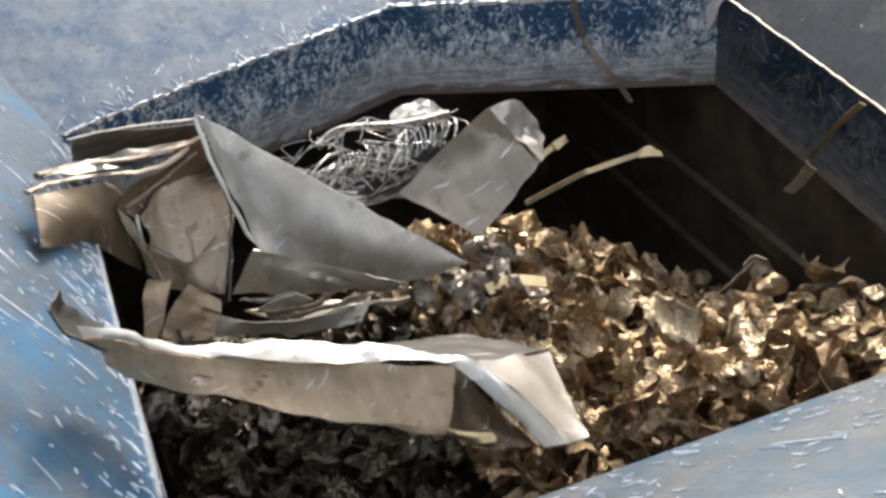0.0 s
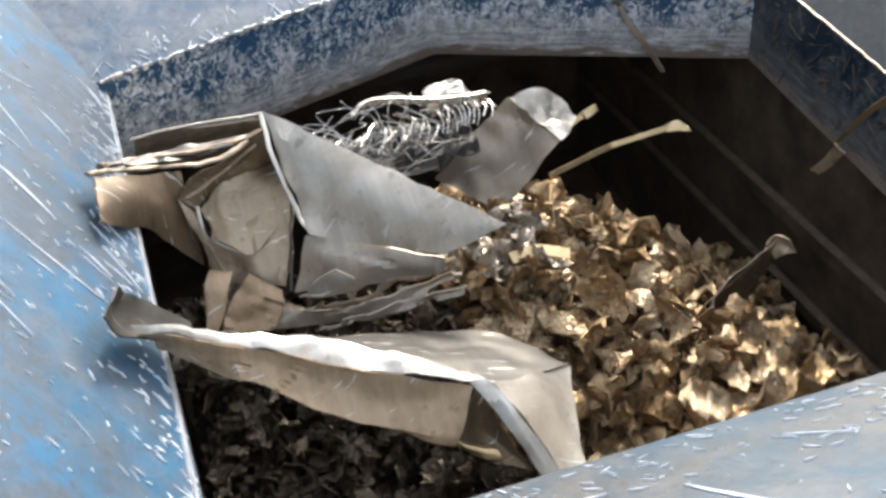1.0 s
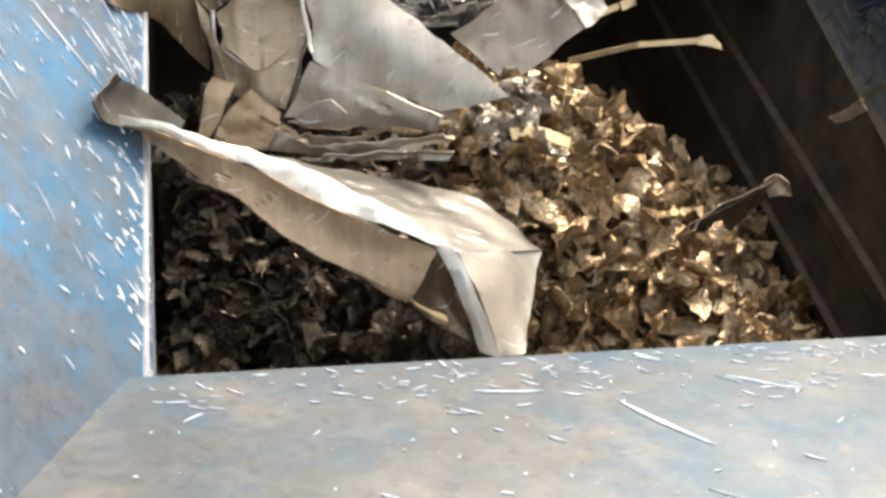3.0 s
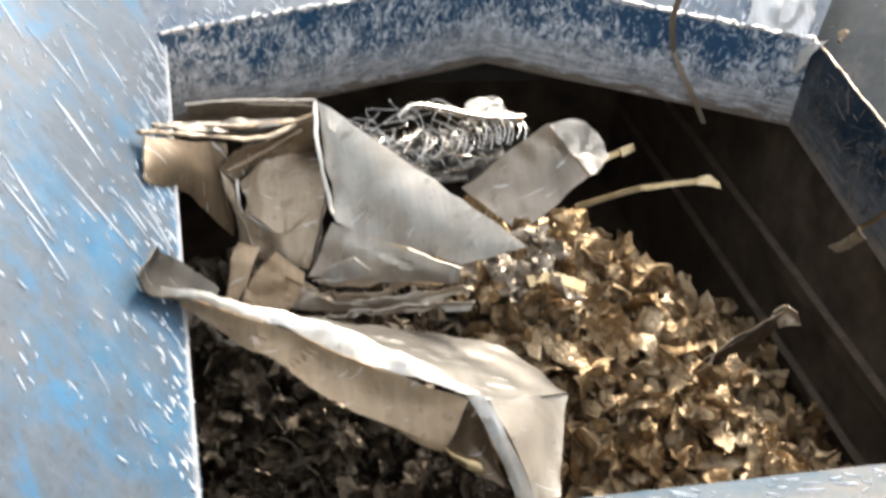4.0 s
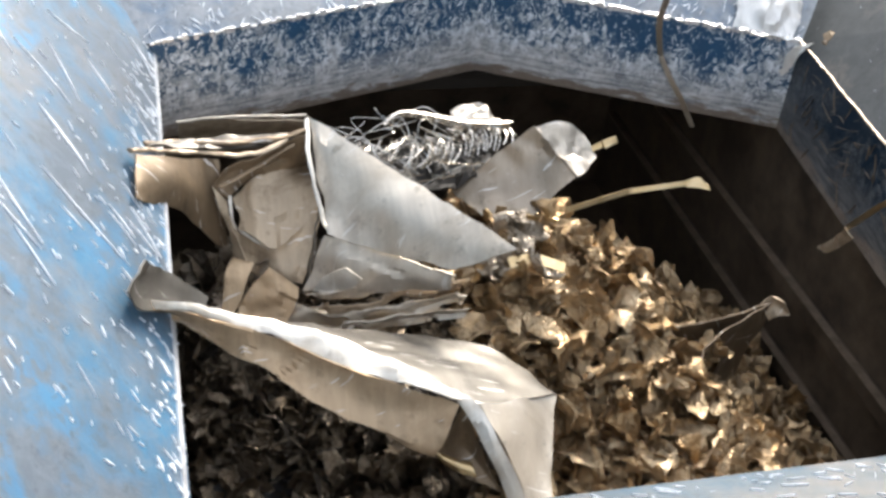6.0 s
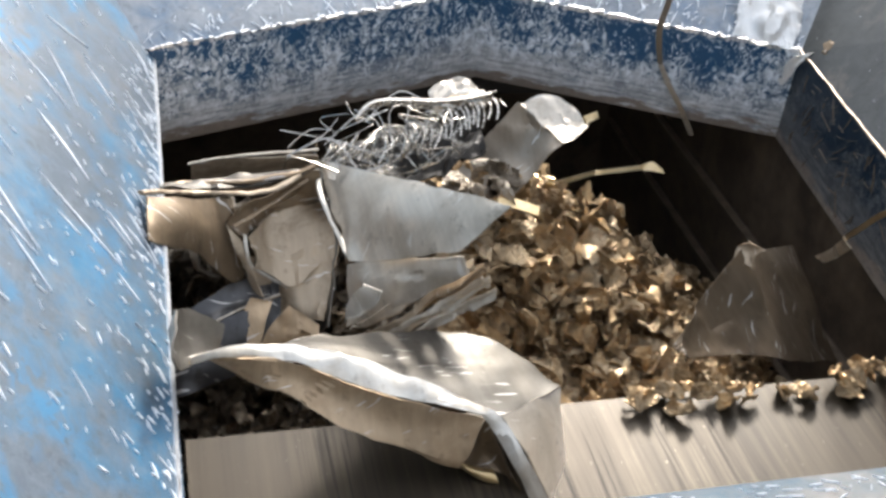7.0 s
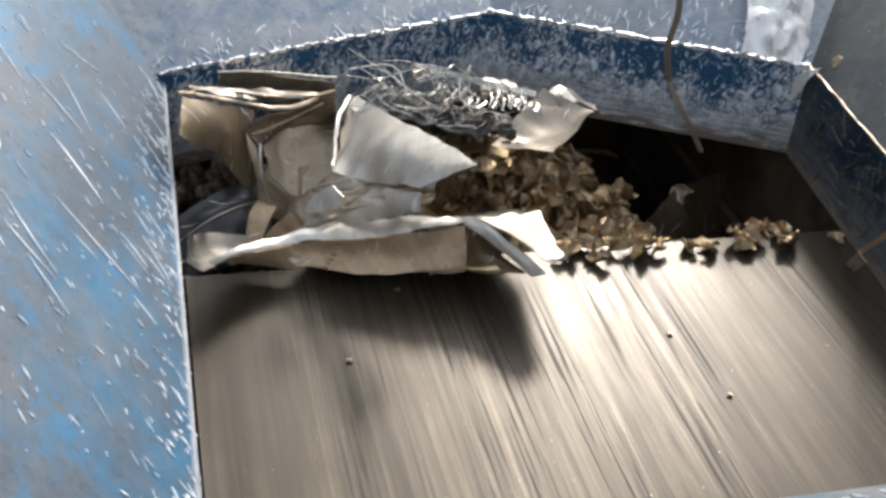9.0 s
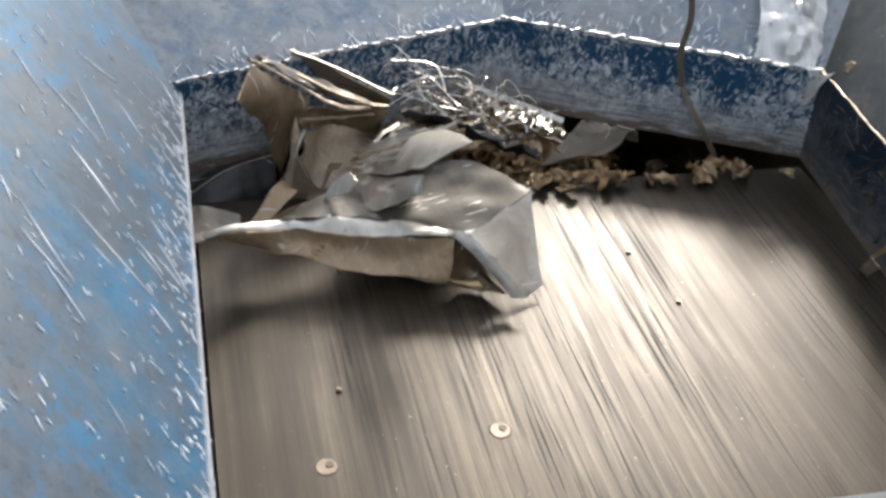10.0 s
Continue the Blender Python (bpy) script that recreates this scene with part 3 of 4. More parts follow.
def build_folded_sheet():
    o = (0.2, 1.3, 0.0)
    u = thing("folded_sheet", "crumpled folded grey sheet metal box with brown stains, lying on scrap", "scrap sheet", o)

    def face(name, a, b, material, label="", **k):
        return part(name, loft(shifted(o, a), shifted(o, b), **k), material, u, label, True)

    wing = face("flank", [(0.216, 1.431, 0.177), (0.332, 1.232, 0.176), (0.434, 1.074, 0.165)], [(0.219, 1.246, 0.090), (0.293, 1.178, 0.100), (0.362, 1.104, 0.115)], SHEET, "broad dull grey face with drawn lines and scuffs", bulge=-0.012, crumple=0.005, seed=1, ragged=0.005)
    rim = part("flank_rim", tube(shifted(o, [(0.211, 1.424, 0.178), (0.204, 1.348, 0.150), (0.211, 1.300, 0.115), (0.217, 1.262, 0.094), (0.233, 1.241, 0.092)]), 0.0036, 12), SHEET_LIGHT, u, "bright torn rim", True)
    face("back_panel", [(0.030, 1.467, 0.155), (0.099, 1.457, 0.165), (0.209, 1.429, 0.176)], [(0.029, 1.557, 0.050), (0.103, 1.549, 0.050), (0.228, 1.535, 0.050)], SHEET_TAN, "dark inside of the standing back", nv=8, bulge=-0.004, seed=2)
    part("back_hem", tube(shifted(o, [(0.027, 1.462, 0.157), (0.099, 1.454, 0.167), (0.156, 1.444, 0.171), (0.210, 1.429, 0.178)]), 0.0028, 3), SHEET, u, "thin pale upper edge", True)
    part("upper_hem", tube(shifted(o, [(-0.020, 1.344, 0.195), (0.030, 1.379, 0.172), (0.109, 1.384, 0.166), (0.166, 1.389, 0.166), (0.203, 1.401, 0.169)]), 0.0062, 4, 0.6), SHEET_BROWN, u, "rolled brownish hem", True)
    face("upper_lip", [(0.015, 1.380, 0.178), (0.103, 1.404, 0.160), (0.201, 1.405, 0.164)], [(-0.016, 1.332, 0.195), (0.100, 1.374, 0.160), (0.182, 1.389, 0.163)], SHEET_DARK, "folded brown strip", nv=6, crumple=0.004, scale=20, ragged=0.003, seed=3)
    part("lower_hem", tube(shifted(o, [(-0.035, 1.257, 0.238), (-0.002, 1.314, 0.202), (0.052, 1.357, 0.168), (0.107, 1.360, 0.160), (0.148, 1.369, 0.160), (0.176, 1.388, 0.164)]), 0.0046, 5, 0.65), SHEET_TAN, u, "second rolled hem with a torn end", True)
    # The whole flap is brown to carry the shade of its hollow.
    face("side_flap", [(-0.034, 1.259, 0.228), (-0.009, 1.291, 0.205), (0.024, 1.326, 0.180), (0.074, 1.366, 0.150)], [(-0.037, 1.171, 0.220), (-0.014, 1.223, 0.175), (0.019, 1.285, 0.120), (0.085, 1.325, 0.020)], SHEET_BROWN, "concave flap, brown all over for the shade in its hollow", bulge=-0.014, crumple=0.006, seed=5)
    face("shoulder", [(0.068, 1.329, 0.132), (0.095, 1.361, 0.148), (0.149, 1.379, 0.154), (0.203, 1.394, 0.168)], [(0.083, 1.327, 0.108), (0.122, 1.382, 0.104), (0.167, 1.402, 0.104), (0.211, 1.416, 0.104)], SHEET_BROWN, "creased shoulder coloured dark for the shade under the hem", nv=8, crumple=0.006, seed=6, scale=18)
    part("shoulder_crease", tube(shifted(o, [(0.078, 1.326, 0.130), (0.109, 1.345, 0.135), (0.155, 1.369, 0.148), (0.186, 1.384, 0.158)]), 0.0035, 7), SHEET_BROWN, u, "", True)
    face("fold_strip", [(0.067, 1.330, 0.132), (0.080, 1.315, 0.085), (0.085, 1.303, 0.030)], [(0.086, 1.323, 0.112), (0.093, 1.304, 0.072), (0.105, 1.276, 0.030)], SHEET_TAN, "narrow upright fold", nv=4, crumple=0.005, seed=7, scale=18)
    face("front_face", [(0.091, 1.332, 0.106), (0.122, 1.382, 0.104), (0.167, 1.402, 0.104), (0.212, 1.419, 0.104)], [(0.098, 1.318, 0.065), (0.120, 1.312, 0.048), (0.151, 1.308, 0.032), (0.224, 1.347, 0.066)], SHEET_TAN, "rust-stained pale face", bulge=0.002, crumple=0.006, seed=8, scale=12)
    part("face_rim", tube(shifted(o, [(0.090, 1.331, 0.112), (0.091, 1.318, 0.090), (0.098, 1.314, 0.068), (0.141, 1.307, 0.034)]), 0.0032, 9), SHEET_LIGHT, u, "bright worn crease", True)
    face("lower_face", [(0.098, 1.324, 0.064), (0.120, 1.319, 0.047), (0.152, 1.314, 0.032), (0.226, 1.355, 0.064)], [(0.111, 1.308, -0.003), (0.138, 1.304, -0.013), (0.161, 1.290, -0.013), (0.188, 1.265, -0.003)], SHEET_TAN, "", bulge=0.0, crumple=0.006, seed=9, scale=15)
    # Dark wall set in where the gap beside the flank is in shade.
    face("inner_wall", [(0.207, 1.401, 0.160), (0.219, 1.342, 0.080), (0.195, 1.246, 0.000)], [(0.207, 1.494, 0.050), (0.204, 1.409, 0.000), (0.175, 1.302, -0.060)], SHEET_DARK, "inside wall coloured dark for the shaded gap", nv=6, crumple=0.005, seed=16)
    face("rusty_edge", [(0.069, 1.222, -0.011), (0.078, 1.258, 0.028), (0.088, 1.273, 0.048)], [(0.082, 1.212, -0.011), (0.101, 1.235, 0.018), (0.116, 1.272, 0.038)], SHEET_WARM, "rusty torn edge", nu=14, nv=6, crumple=0.004, seed=10, scale=18)
    face("torn_corner", [(0.082, 1.212, -0.011), (0.106, 1.234, 0.023), (0.138, 1.259, 0.036)], [(0.153, 1.223, -0.034), (0.166, 1.232, -0.014), (0.174, 1.248, 0.005)], SHEET_WARM, "torn tan corner", nu=16, nv=10, bulge=0.006, crumple=0.006, seed=17, scale=16)
    face("bottom_sheet", [(0.158, 1.267, -0.020), (0.206, 1.202, -0.005), (0.281, 1.175, 0.012), (0.361, 1.155, 0.035)], [(0.084, 1.254, -0.045), (0.208, 1.208, -0.035), (0.282, 1.176, -0.015), (0.347, 1.137, 0.015)], SHEET, "grey sheet under the folds", nu=30, nv=6, crumple=0.006, seed=18)
    low_wing = face("lower_flap", [(0.215, 1.256, 0.085), (0.289, 1.192, 0.095), (0.364, 1.114, 0.110)], [(0.184, 1.241, 0.005), (0.280, 1.178, 0.040), (0.364, 1.119, 0.085)], SHEET, "lower grey flap with a bright dent", bulge=-0.006, crumple=0.006, seed=11, scale=11)
    dent = face("dent", [(0.193, 1.190, 0.043), (0.205, 1.182, 0.070), (0.230, 1.167, 0.092)], [(0.215, 1.176, 0.051), (0.237, 1.162, 0.065), (0.250, 1.152, 0.082)], SHEET_LIGHT, "dented facet, lightened for the sun on it", nu=12, nv=6, crumple=0.003, seed=19, scale=20)
    layers = []
    for i in range(4):
        lift = Vector((0.004 * i, -0.011 * i, -0.010 * i))
        a = [Vector(p) + lift for p in [(0.207, 1.213, 0.024), (0.251, 1.190, 0.043), (0.310, 1.174, 0.065), (0.376, 1.143, 0.088)]]
        b = [Vector(p) + lift for p in [(0.185, 1.227, 0.009), (0.253, 1.198, 0.026), (0.312, 1.178, 0.048), (0.373, 1.145, 0.073)]]
        layers.append(face("layer", a, b, SHEET_TAN if i == 1 else SHEET, nu=36, nv=5, waves=0.003, count=0.8, crumple=0.010, seed=13 + i, scale=13))
    return u, (wing, low_wing, rim, dent), layers


def build_bent_sheet():
    o = (0.2, 0.95, 0.0)
    s = thing("bent_sheet", "long bent sheet metal trough, tan inside, with a bright ridge", "scrap sheet", o)

    def face(name, a, b, material, label="", **k):
        return part(name, loft(shifted(o, a), shifted(o, b), **k), material, s, label, True)

    face("curled_tip", [(-0.023, 1.005, 0.248), (-0.007, 1.042, 0.200), (0.045, 1.049, 0.150)], [(-0.042, 0.945, 0.258), (-0.028, 0.951, 0.225), (0.029, 1.022, 0.145)], SHEET_DARK, "curled grey tip", nu=14, nv=8, bulge=0.008, crumple=0.004, seed=21, scale=16)
    face("ridge", [(-0.019, 0.968, 0.226), (0.094, 1.012, 0.145), (0.193, 0.974, 0.130), (0.256, 0.934, 0.118), (0.316, 0.898, 0.100)], [(-0.016, 0.967, 0.216), (0.092, 0.995, 0.142), (0.166, 0.954, 0.128), (0.227, 0.921, 0.116), (0.318, 0.885, 0.096)], SHEET_LIGHT, "rolled ridge, lighter for the sun on top of it", nu=40, nv=6, bulge=-0.003, crumple=0.005, seed=22, scale=14)
    face("inner_face", [(-0.016, 0.967, 0.216), (0.092, 0.995, 0.142), (0.166, 0.954, 0.128), (0.227, 0.921, 0.116), (0.318, 0.885, 0.096)], [(0.024, 1.022, 0.135), (0.102, 0.970, 0.105), (0.163, 0.926, 0.082), (0.224, 0.892, 0.062), (0.284, 0.855, 0.045)], SHEET_WARM, "stained inner face, tan with warm bounced light in its colour", nu=40, nv=14, bulge=0.010, crumple=0.005, seed=23, ragged=0.005)
    # Brown stands in for the shade inside the trough's end.
    face("end_fold", [(0.322, 0.887, 0.090), (0.334, 0.862, 0.065), (0.352, 0.802, 0.032)], [(0.285, 0.859, 0.042), (0.304, 0.850, 0.030), (0.327, 0.834, 0.022)], SHEET_BROWN, "hollow end of the trough, coloured dark for its shade", nu=14, nv=8, bulge=0.022, crumple=0.004, seed=24, scale=14)
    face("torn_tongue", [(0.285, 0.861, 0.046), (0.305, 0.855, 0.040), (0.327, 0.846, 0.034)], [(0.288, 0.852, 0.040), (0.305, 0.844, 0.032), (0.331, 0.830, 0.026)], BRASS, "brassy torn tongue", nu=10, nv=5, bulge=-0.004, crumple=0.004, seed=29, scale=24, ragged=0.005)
    face("bright_fold", [(0.313, 0.899, 0.101), (0.337, 0.879, 0.099), (0.355, 0.834, 0.077), (0.373, 0.772, 0.042)], [(0.316, 0.887, 0.096), (0.325, 0.869, 0.090), (0.337, 0.838, 0.070), (0.352, 0.785, 0.040)], SHEET_LIGHT, "crease coloured bright like the sunlit ridge", nu=22, nv=6, bulge=-0.002, crumple=0.004, seed=25, scale=16)
    plate = face("top_face", [(0.094, 1.013, 0.144), (0.193, 0.975, 0.129), (0.257, 0.935, 0.117), (0.337, 0.880, 0.098)], [(0.140, 1.040, 0.105), (0.300, 1.050, 0.062), (0.400, 1.010, 0.052), (0.457, 0.926, 0.049)], SHEET_DARK, "grey upper face, darkened to tone down the sun on it", nu=34, nv=16, bulge=-0.003, crumple=0.004, seed=26)
    corner = face("corner", [(0.337, 0.879, 0.098), (0.356, 0.835, 0.076), (0.374, 0.773, 0.041)], [(0.457, 0.926, 0.049), (0.435, 0.866, 0.040), (0.405, 0.785, 0.030)], SHEET, "flat grey corner", nu=16, nv=12, bulge=-0.002, crumple=0.003, seed=27)
    return s, (plate, corner)


def build_flap():
    o = (0.56, 1.39, 0.0)
    s = thing("curved_flap", "curved dull grey sheet metal flap standing in the scrap", "scrap sheet", o)

    def face(name, a, b, material, label="", **k):
        part(name, loft(shifted(o, a), shifted(o, b), **k), material, s, label, True)

    face("curved_face", [(0.446, 1.421, 0.020), (0.517, 1.435, 0.070), (0.580, 1.437, 0.120)], [(0.518, 1.329, -0.010), (0.573, 1.342, 0.030), (0.630, 1.363, 0.070)], SHEET_FLAP, "dull grey face", bulge=0.02, crumple=0.007, seed=31)
    face("rolled_end", [(0.577, 1.433, 0.120), (0.619, 1.438, 0.125), (0.657, 1.432, 0.105)], [(0.627, 1.360, 0.070), (0.651, 1.380, 0.072), (0.673, 1.407, 0.075)], SHEET, "rolled end", nu=14, nv=10, bulge=0.008, crumple=0.008, scale=18, seed=32)
    return s


def build_fin_bundle():
    """A torn heat-exchanger block: combs of curved fins, loose wires and a few bits of foil."""
    o = (0.42, 1.5, 0.0)
    s = thing("fin_bundle", "tangled bundle of bright metal fins and wire", "scrap fins", o)
    rnd = random.Random(5)
    arc = [Vector((0.05 * math.sin(a), 0.045 * math.cos(a) - 0.03, 0.012 * math.sin(2 * a))) for a in [0.25 * k for k in range(7)]]
    data = finish(ribbon(arc, 0.0032, 0.0026, (0, 0, 1)), "fin", WIRE)
    for row, (cx, cy, cz, turn) in enumerate(((-0.09, 0.015, 0.055, -30), (-0.02, -0.02, 0.07, -12), (0.06, 0.0, 0.075, 14))):
        for i in range(12):
            f = new("fin", data)
            f.parent = s
            f.matrix_basis = pose(cx + 0.0075 * i - 0.03 + rnd.uniform(-0.002, 0.002), cy + rnd.uniform(-0.004, 0.004) + 0.002 * i, cz + rnd.uniform(-0.004, 0.006), rnd.uniform(-12, 25), rnd.uniform(-10, 10), turn - 55 + rnd.uniform(-9, 9))
    for i in range(60):
        p = Vector((rnd.uniform(-0.15, 0.12), rnd.uniform(-0.06, 0.05), rnd.uniform(0.03, 0.10)))
        d = Vector((rnd.uniform(-1, 1), rnd.uniform(-0.7, 0.7), rnd.uniform(-0.35, 0.35))).normalized() * rnd.uniform(0.02, 0.058)
        side = Vector((rnd.uniform(-1, 1), rnd.uniform(-1, 1), rnd.uniform(-0.5, 1))) * 0.032
        part("wire", ribbon(curve_points([p - d, p + side, p + d], 5), rnd.uniform(0.0012, 0.0026), 0.0012, (rnd.random(), rnd.random(), 1)), WIRE, s)
    # The near-black core stands in for shade between the fins.
    part("core_block", loft([(-0.13, -0.05, 0.02), (0.0, -0.07, 0.03), (0.11, -0.04, 0.04)], [(-0.12, 0.05, 0.03), (0.0, 0.06, 0.045), (0.12, 0.05, 0.05)], nu=18, nv=10, crumple=0.016, scale=30, seed=41), NEAR_BLACK, s, "matted core, coloured near black for the shade inside")
    part("top_rod", ribbon(curve_points(shifted(o, [(0.358, 1.520, 0.090), (0.395, 1.539, 0.100), (0.489, 1.499, 0.100), (0.554, 1.492, 0.100)]), 6), 0.009, 0.006, (0, 0, 1)), WIRE, s, "thick bright bent rod")
    part("foil", loft([(0.05, 0.0, 0.085), (0.09, 0.01, 0.10), (0.13, 0.0, 0.09)], [(0.05, 0.04, 0.10), (0.09, 0.05, 0.11), (0.13, 0.045, 0.09)], nu=10, nv=6, crumple=0.008, scale=30, seed=42), SHEET, s, "crumpled dull foil")
    return s


def build_strips():
    o = (0.75, 1.41, 0.0)
    long_strip = thing("brass_strip", "long thin brassy strip bent in the middle", "scrap strip", o)
    pts = curve_points(shifted(o, [(0.632, 1.395, -0.010), (0.740, 1.421, 0.000), (0.769, 1.420, 0.005), (0.847, 1.416, 0.015)]), 6)
    part("strip_body", ribbon(pts, 0.0085, 0.004, (0, 0.5, 1)), BRASS, long_strip)
    part("strip_end", loft(shifted(o, [(0.845, 1.419, 0.020), (0.869, 1.420, 0.024), (0.882, 1.397, 0.020)]), shifted(o, [(0.845, 1.410, 0.010), (0.865, 1.404, 0.012), (0.885, 1.398, 0.012)]), nu=8, nv=4, crumple=0.002, seed=51), BRASS, long_strip, "flattened flared end")
    o5 = (0.68, 1.47, 0.0)
    stub = thing("brass_stub", "short brassy strip end sticking out of the scrap", "scrap strip", o5)
    part("strip_body", ribbon(curve_points(shifted(o5, [(0.686, 1.492, 0.000), (0.715, 1.496, 0.015), (0.741, 1.500, 0.025)]), 5), 0.010, 0.004, (0, 0.5, 1)), BRASS, stub)
    part("strip_end", loft(shifted(o5, [(0.734, 1.499, 0.030), (0.763, 1.506, 0.035)]), shifted(o5, [(0.738, 1.489, 0.020), (0.766, 1.499, 0.025)]), nu=6, nv=4, crumple=0.002, seed=54), BRASS, stub, "flattened end")
    o2 = (0.6, 1.33, 0.0)
    rod = thing("channel_strip", "short split brassy channel strip", "scrap strip", o2)
    part("upper_rail", ribbon(shifted(o2, [(0.519, 1.307, 0.020), (0.567, 1.291, 0.020), (0.619, 1.277, 0.015)]), 0.006, 0.004, (0, 0, 1)), BRASS, rod)
    part("lower_rail", ribbon(shifted(o2, [(0.520, 1.300, 0.012), (0.566, 1.285, 0.012), (0.617, 1.272, 0.008)]), 0.006, 0.004, (0, 0, 1)), BRASS, rod)
    part("web", ribbon(shifted(o2, [(0.520, 1.306, 0.014), (0.568, 1.291, 0.014), (0.618, 1.276, 0.010)]), 0.012, 0.002, (0, 0.6, 0.5)), SHEET_TAN, rod)
    o3 = (0.8, 1.13, -0.1)
    brown = thing("brown_sheet", "bent dull brown sheet metal plate half buried in the scrap", "scrap sheet", o3)
    part("strip_face", loft([(-0.119, -0.068, 0.0), (-0.02, -0.022, 0.030), (0.090, 0.024, 0.056)], [(-0.112, -0.052, -0.024), (-0.03, 0.018, -0.06), (0.054, 0.105, -0.111)], nu=22, nv=14, bulge=0.010, crumple=0.006, seed=52), SHEET_SHADY, brown, "broad dull brown face", True)
    side = part("side_face", loft([(0.094, 0.027, 0.054), (0.075, 0.066, -0.03), (0.057, 0.107, -0.113)], [(0.235, 0.195, 0.032), (0.205, 0.215, -0.06), (0.165, 0.235, -0.155)], nu=16, nv=12, bulge=-0.006, crumple=0.006, seed=55), SHEET_SHADY, brown, "second brown face behind the bend", True)
    part("curl", loft(shifted(o3, [(0.876, 1.155, -0.050), (0.894, 1.154, -0.040), (0.907, 1.139, -0.045)]), shifted(o3, [(0.891, 1.157, -0.080), (0.898, 1.144, -0.070), (0.916, 1.144, -0.070)]), nu=10, nv=6, bulge=0.008, crumple=0.002, seed=53), SHEET_TAN, brown, "tan curled end", True)
    o4 = (0.6, 1.25, 0.02)
    tab = thing("pale_strip", "short pale flat metal strip lying on the scrap", "scrap strip", o4)
    part("strip_body", ribbon(curve_points(shifted(o4, [(0.469, 1.143, 0.050), (0.505, 1.141, 0.055), (0.548, 1.129, 0.045)]), 5), 0.018, 0.002, (0, 0.8, 0.3)), BRASS, tab)
    part("bent_end", ribbon(shifted(o4, [(0.545, 1.131, 0.046), (0.558, 1.134, 0.030)]), 0.016, 0.002, (0, 0.8, 0.3)), BRASS, tab)
    return long_strip, rod, brown, tab, stub, side


def build_dark_offcut():
    """A dark oily bent sheet that comes to light beside the folded sheet once the scrap is pushed."""
    s = thing("dark_offcut", "dark oily grey bent sheet metal offcut in the scrap", "scrap sheet", (0.071, 1.002, -0.025))
    part("upper_face", loft([(-0.075, -0.040, 0.015), (0.0, 0.0, 0.045), (0.085, 0.050, 0.040)], [(-0.080, -0.070, -0.010), (0.0, -0.040, 0.030), (0.085, 0.005, 0.030)], nu=20, nv=8, bulge=0.008, crumple=0.005, seed=71, scale=14), SHEET_OILY, s, "dark curved upper face", True)
    part("lower_face", loft([(-0.080, -0.072, -0.012), (0.0, -0.042, 0.028), (0.085, 0.003, 0.028)], [(-0.060, -0.105, -0.045), (0.020, -0.085, -0.030), (0.080, -0.050, -0.025)], nu=20, nv=8, bulge=-0.010, crumple=0.006, seed=72, scale=14), SHEET_OILY, s, "", True)
    part("bright_edge", tube([(-0.080, -0.071, -0.008), (0.0, -0.041, 0.031), (0.085, 0.004, 0.031)], 0.0016, 73), SHEET, s, "thin rubbed edge", True)
    return s


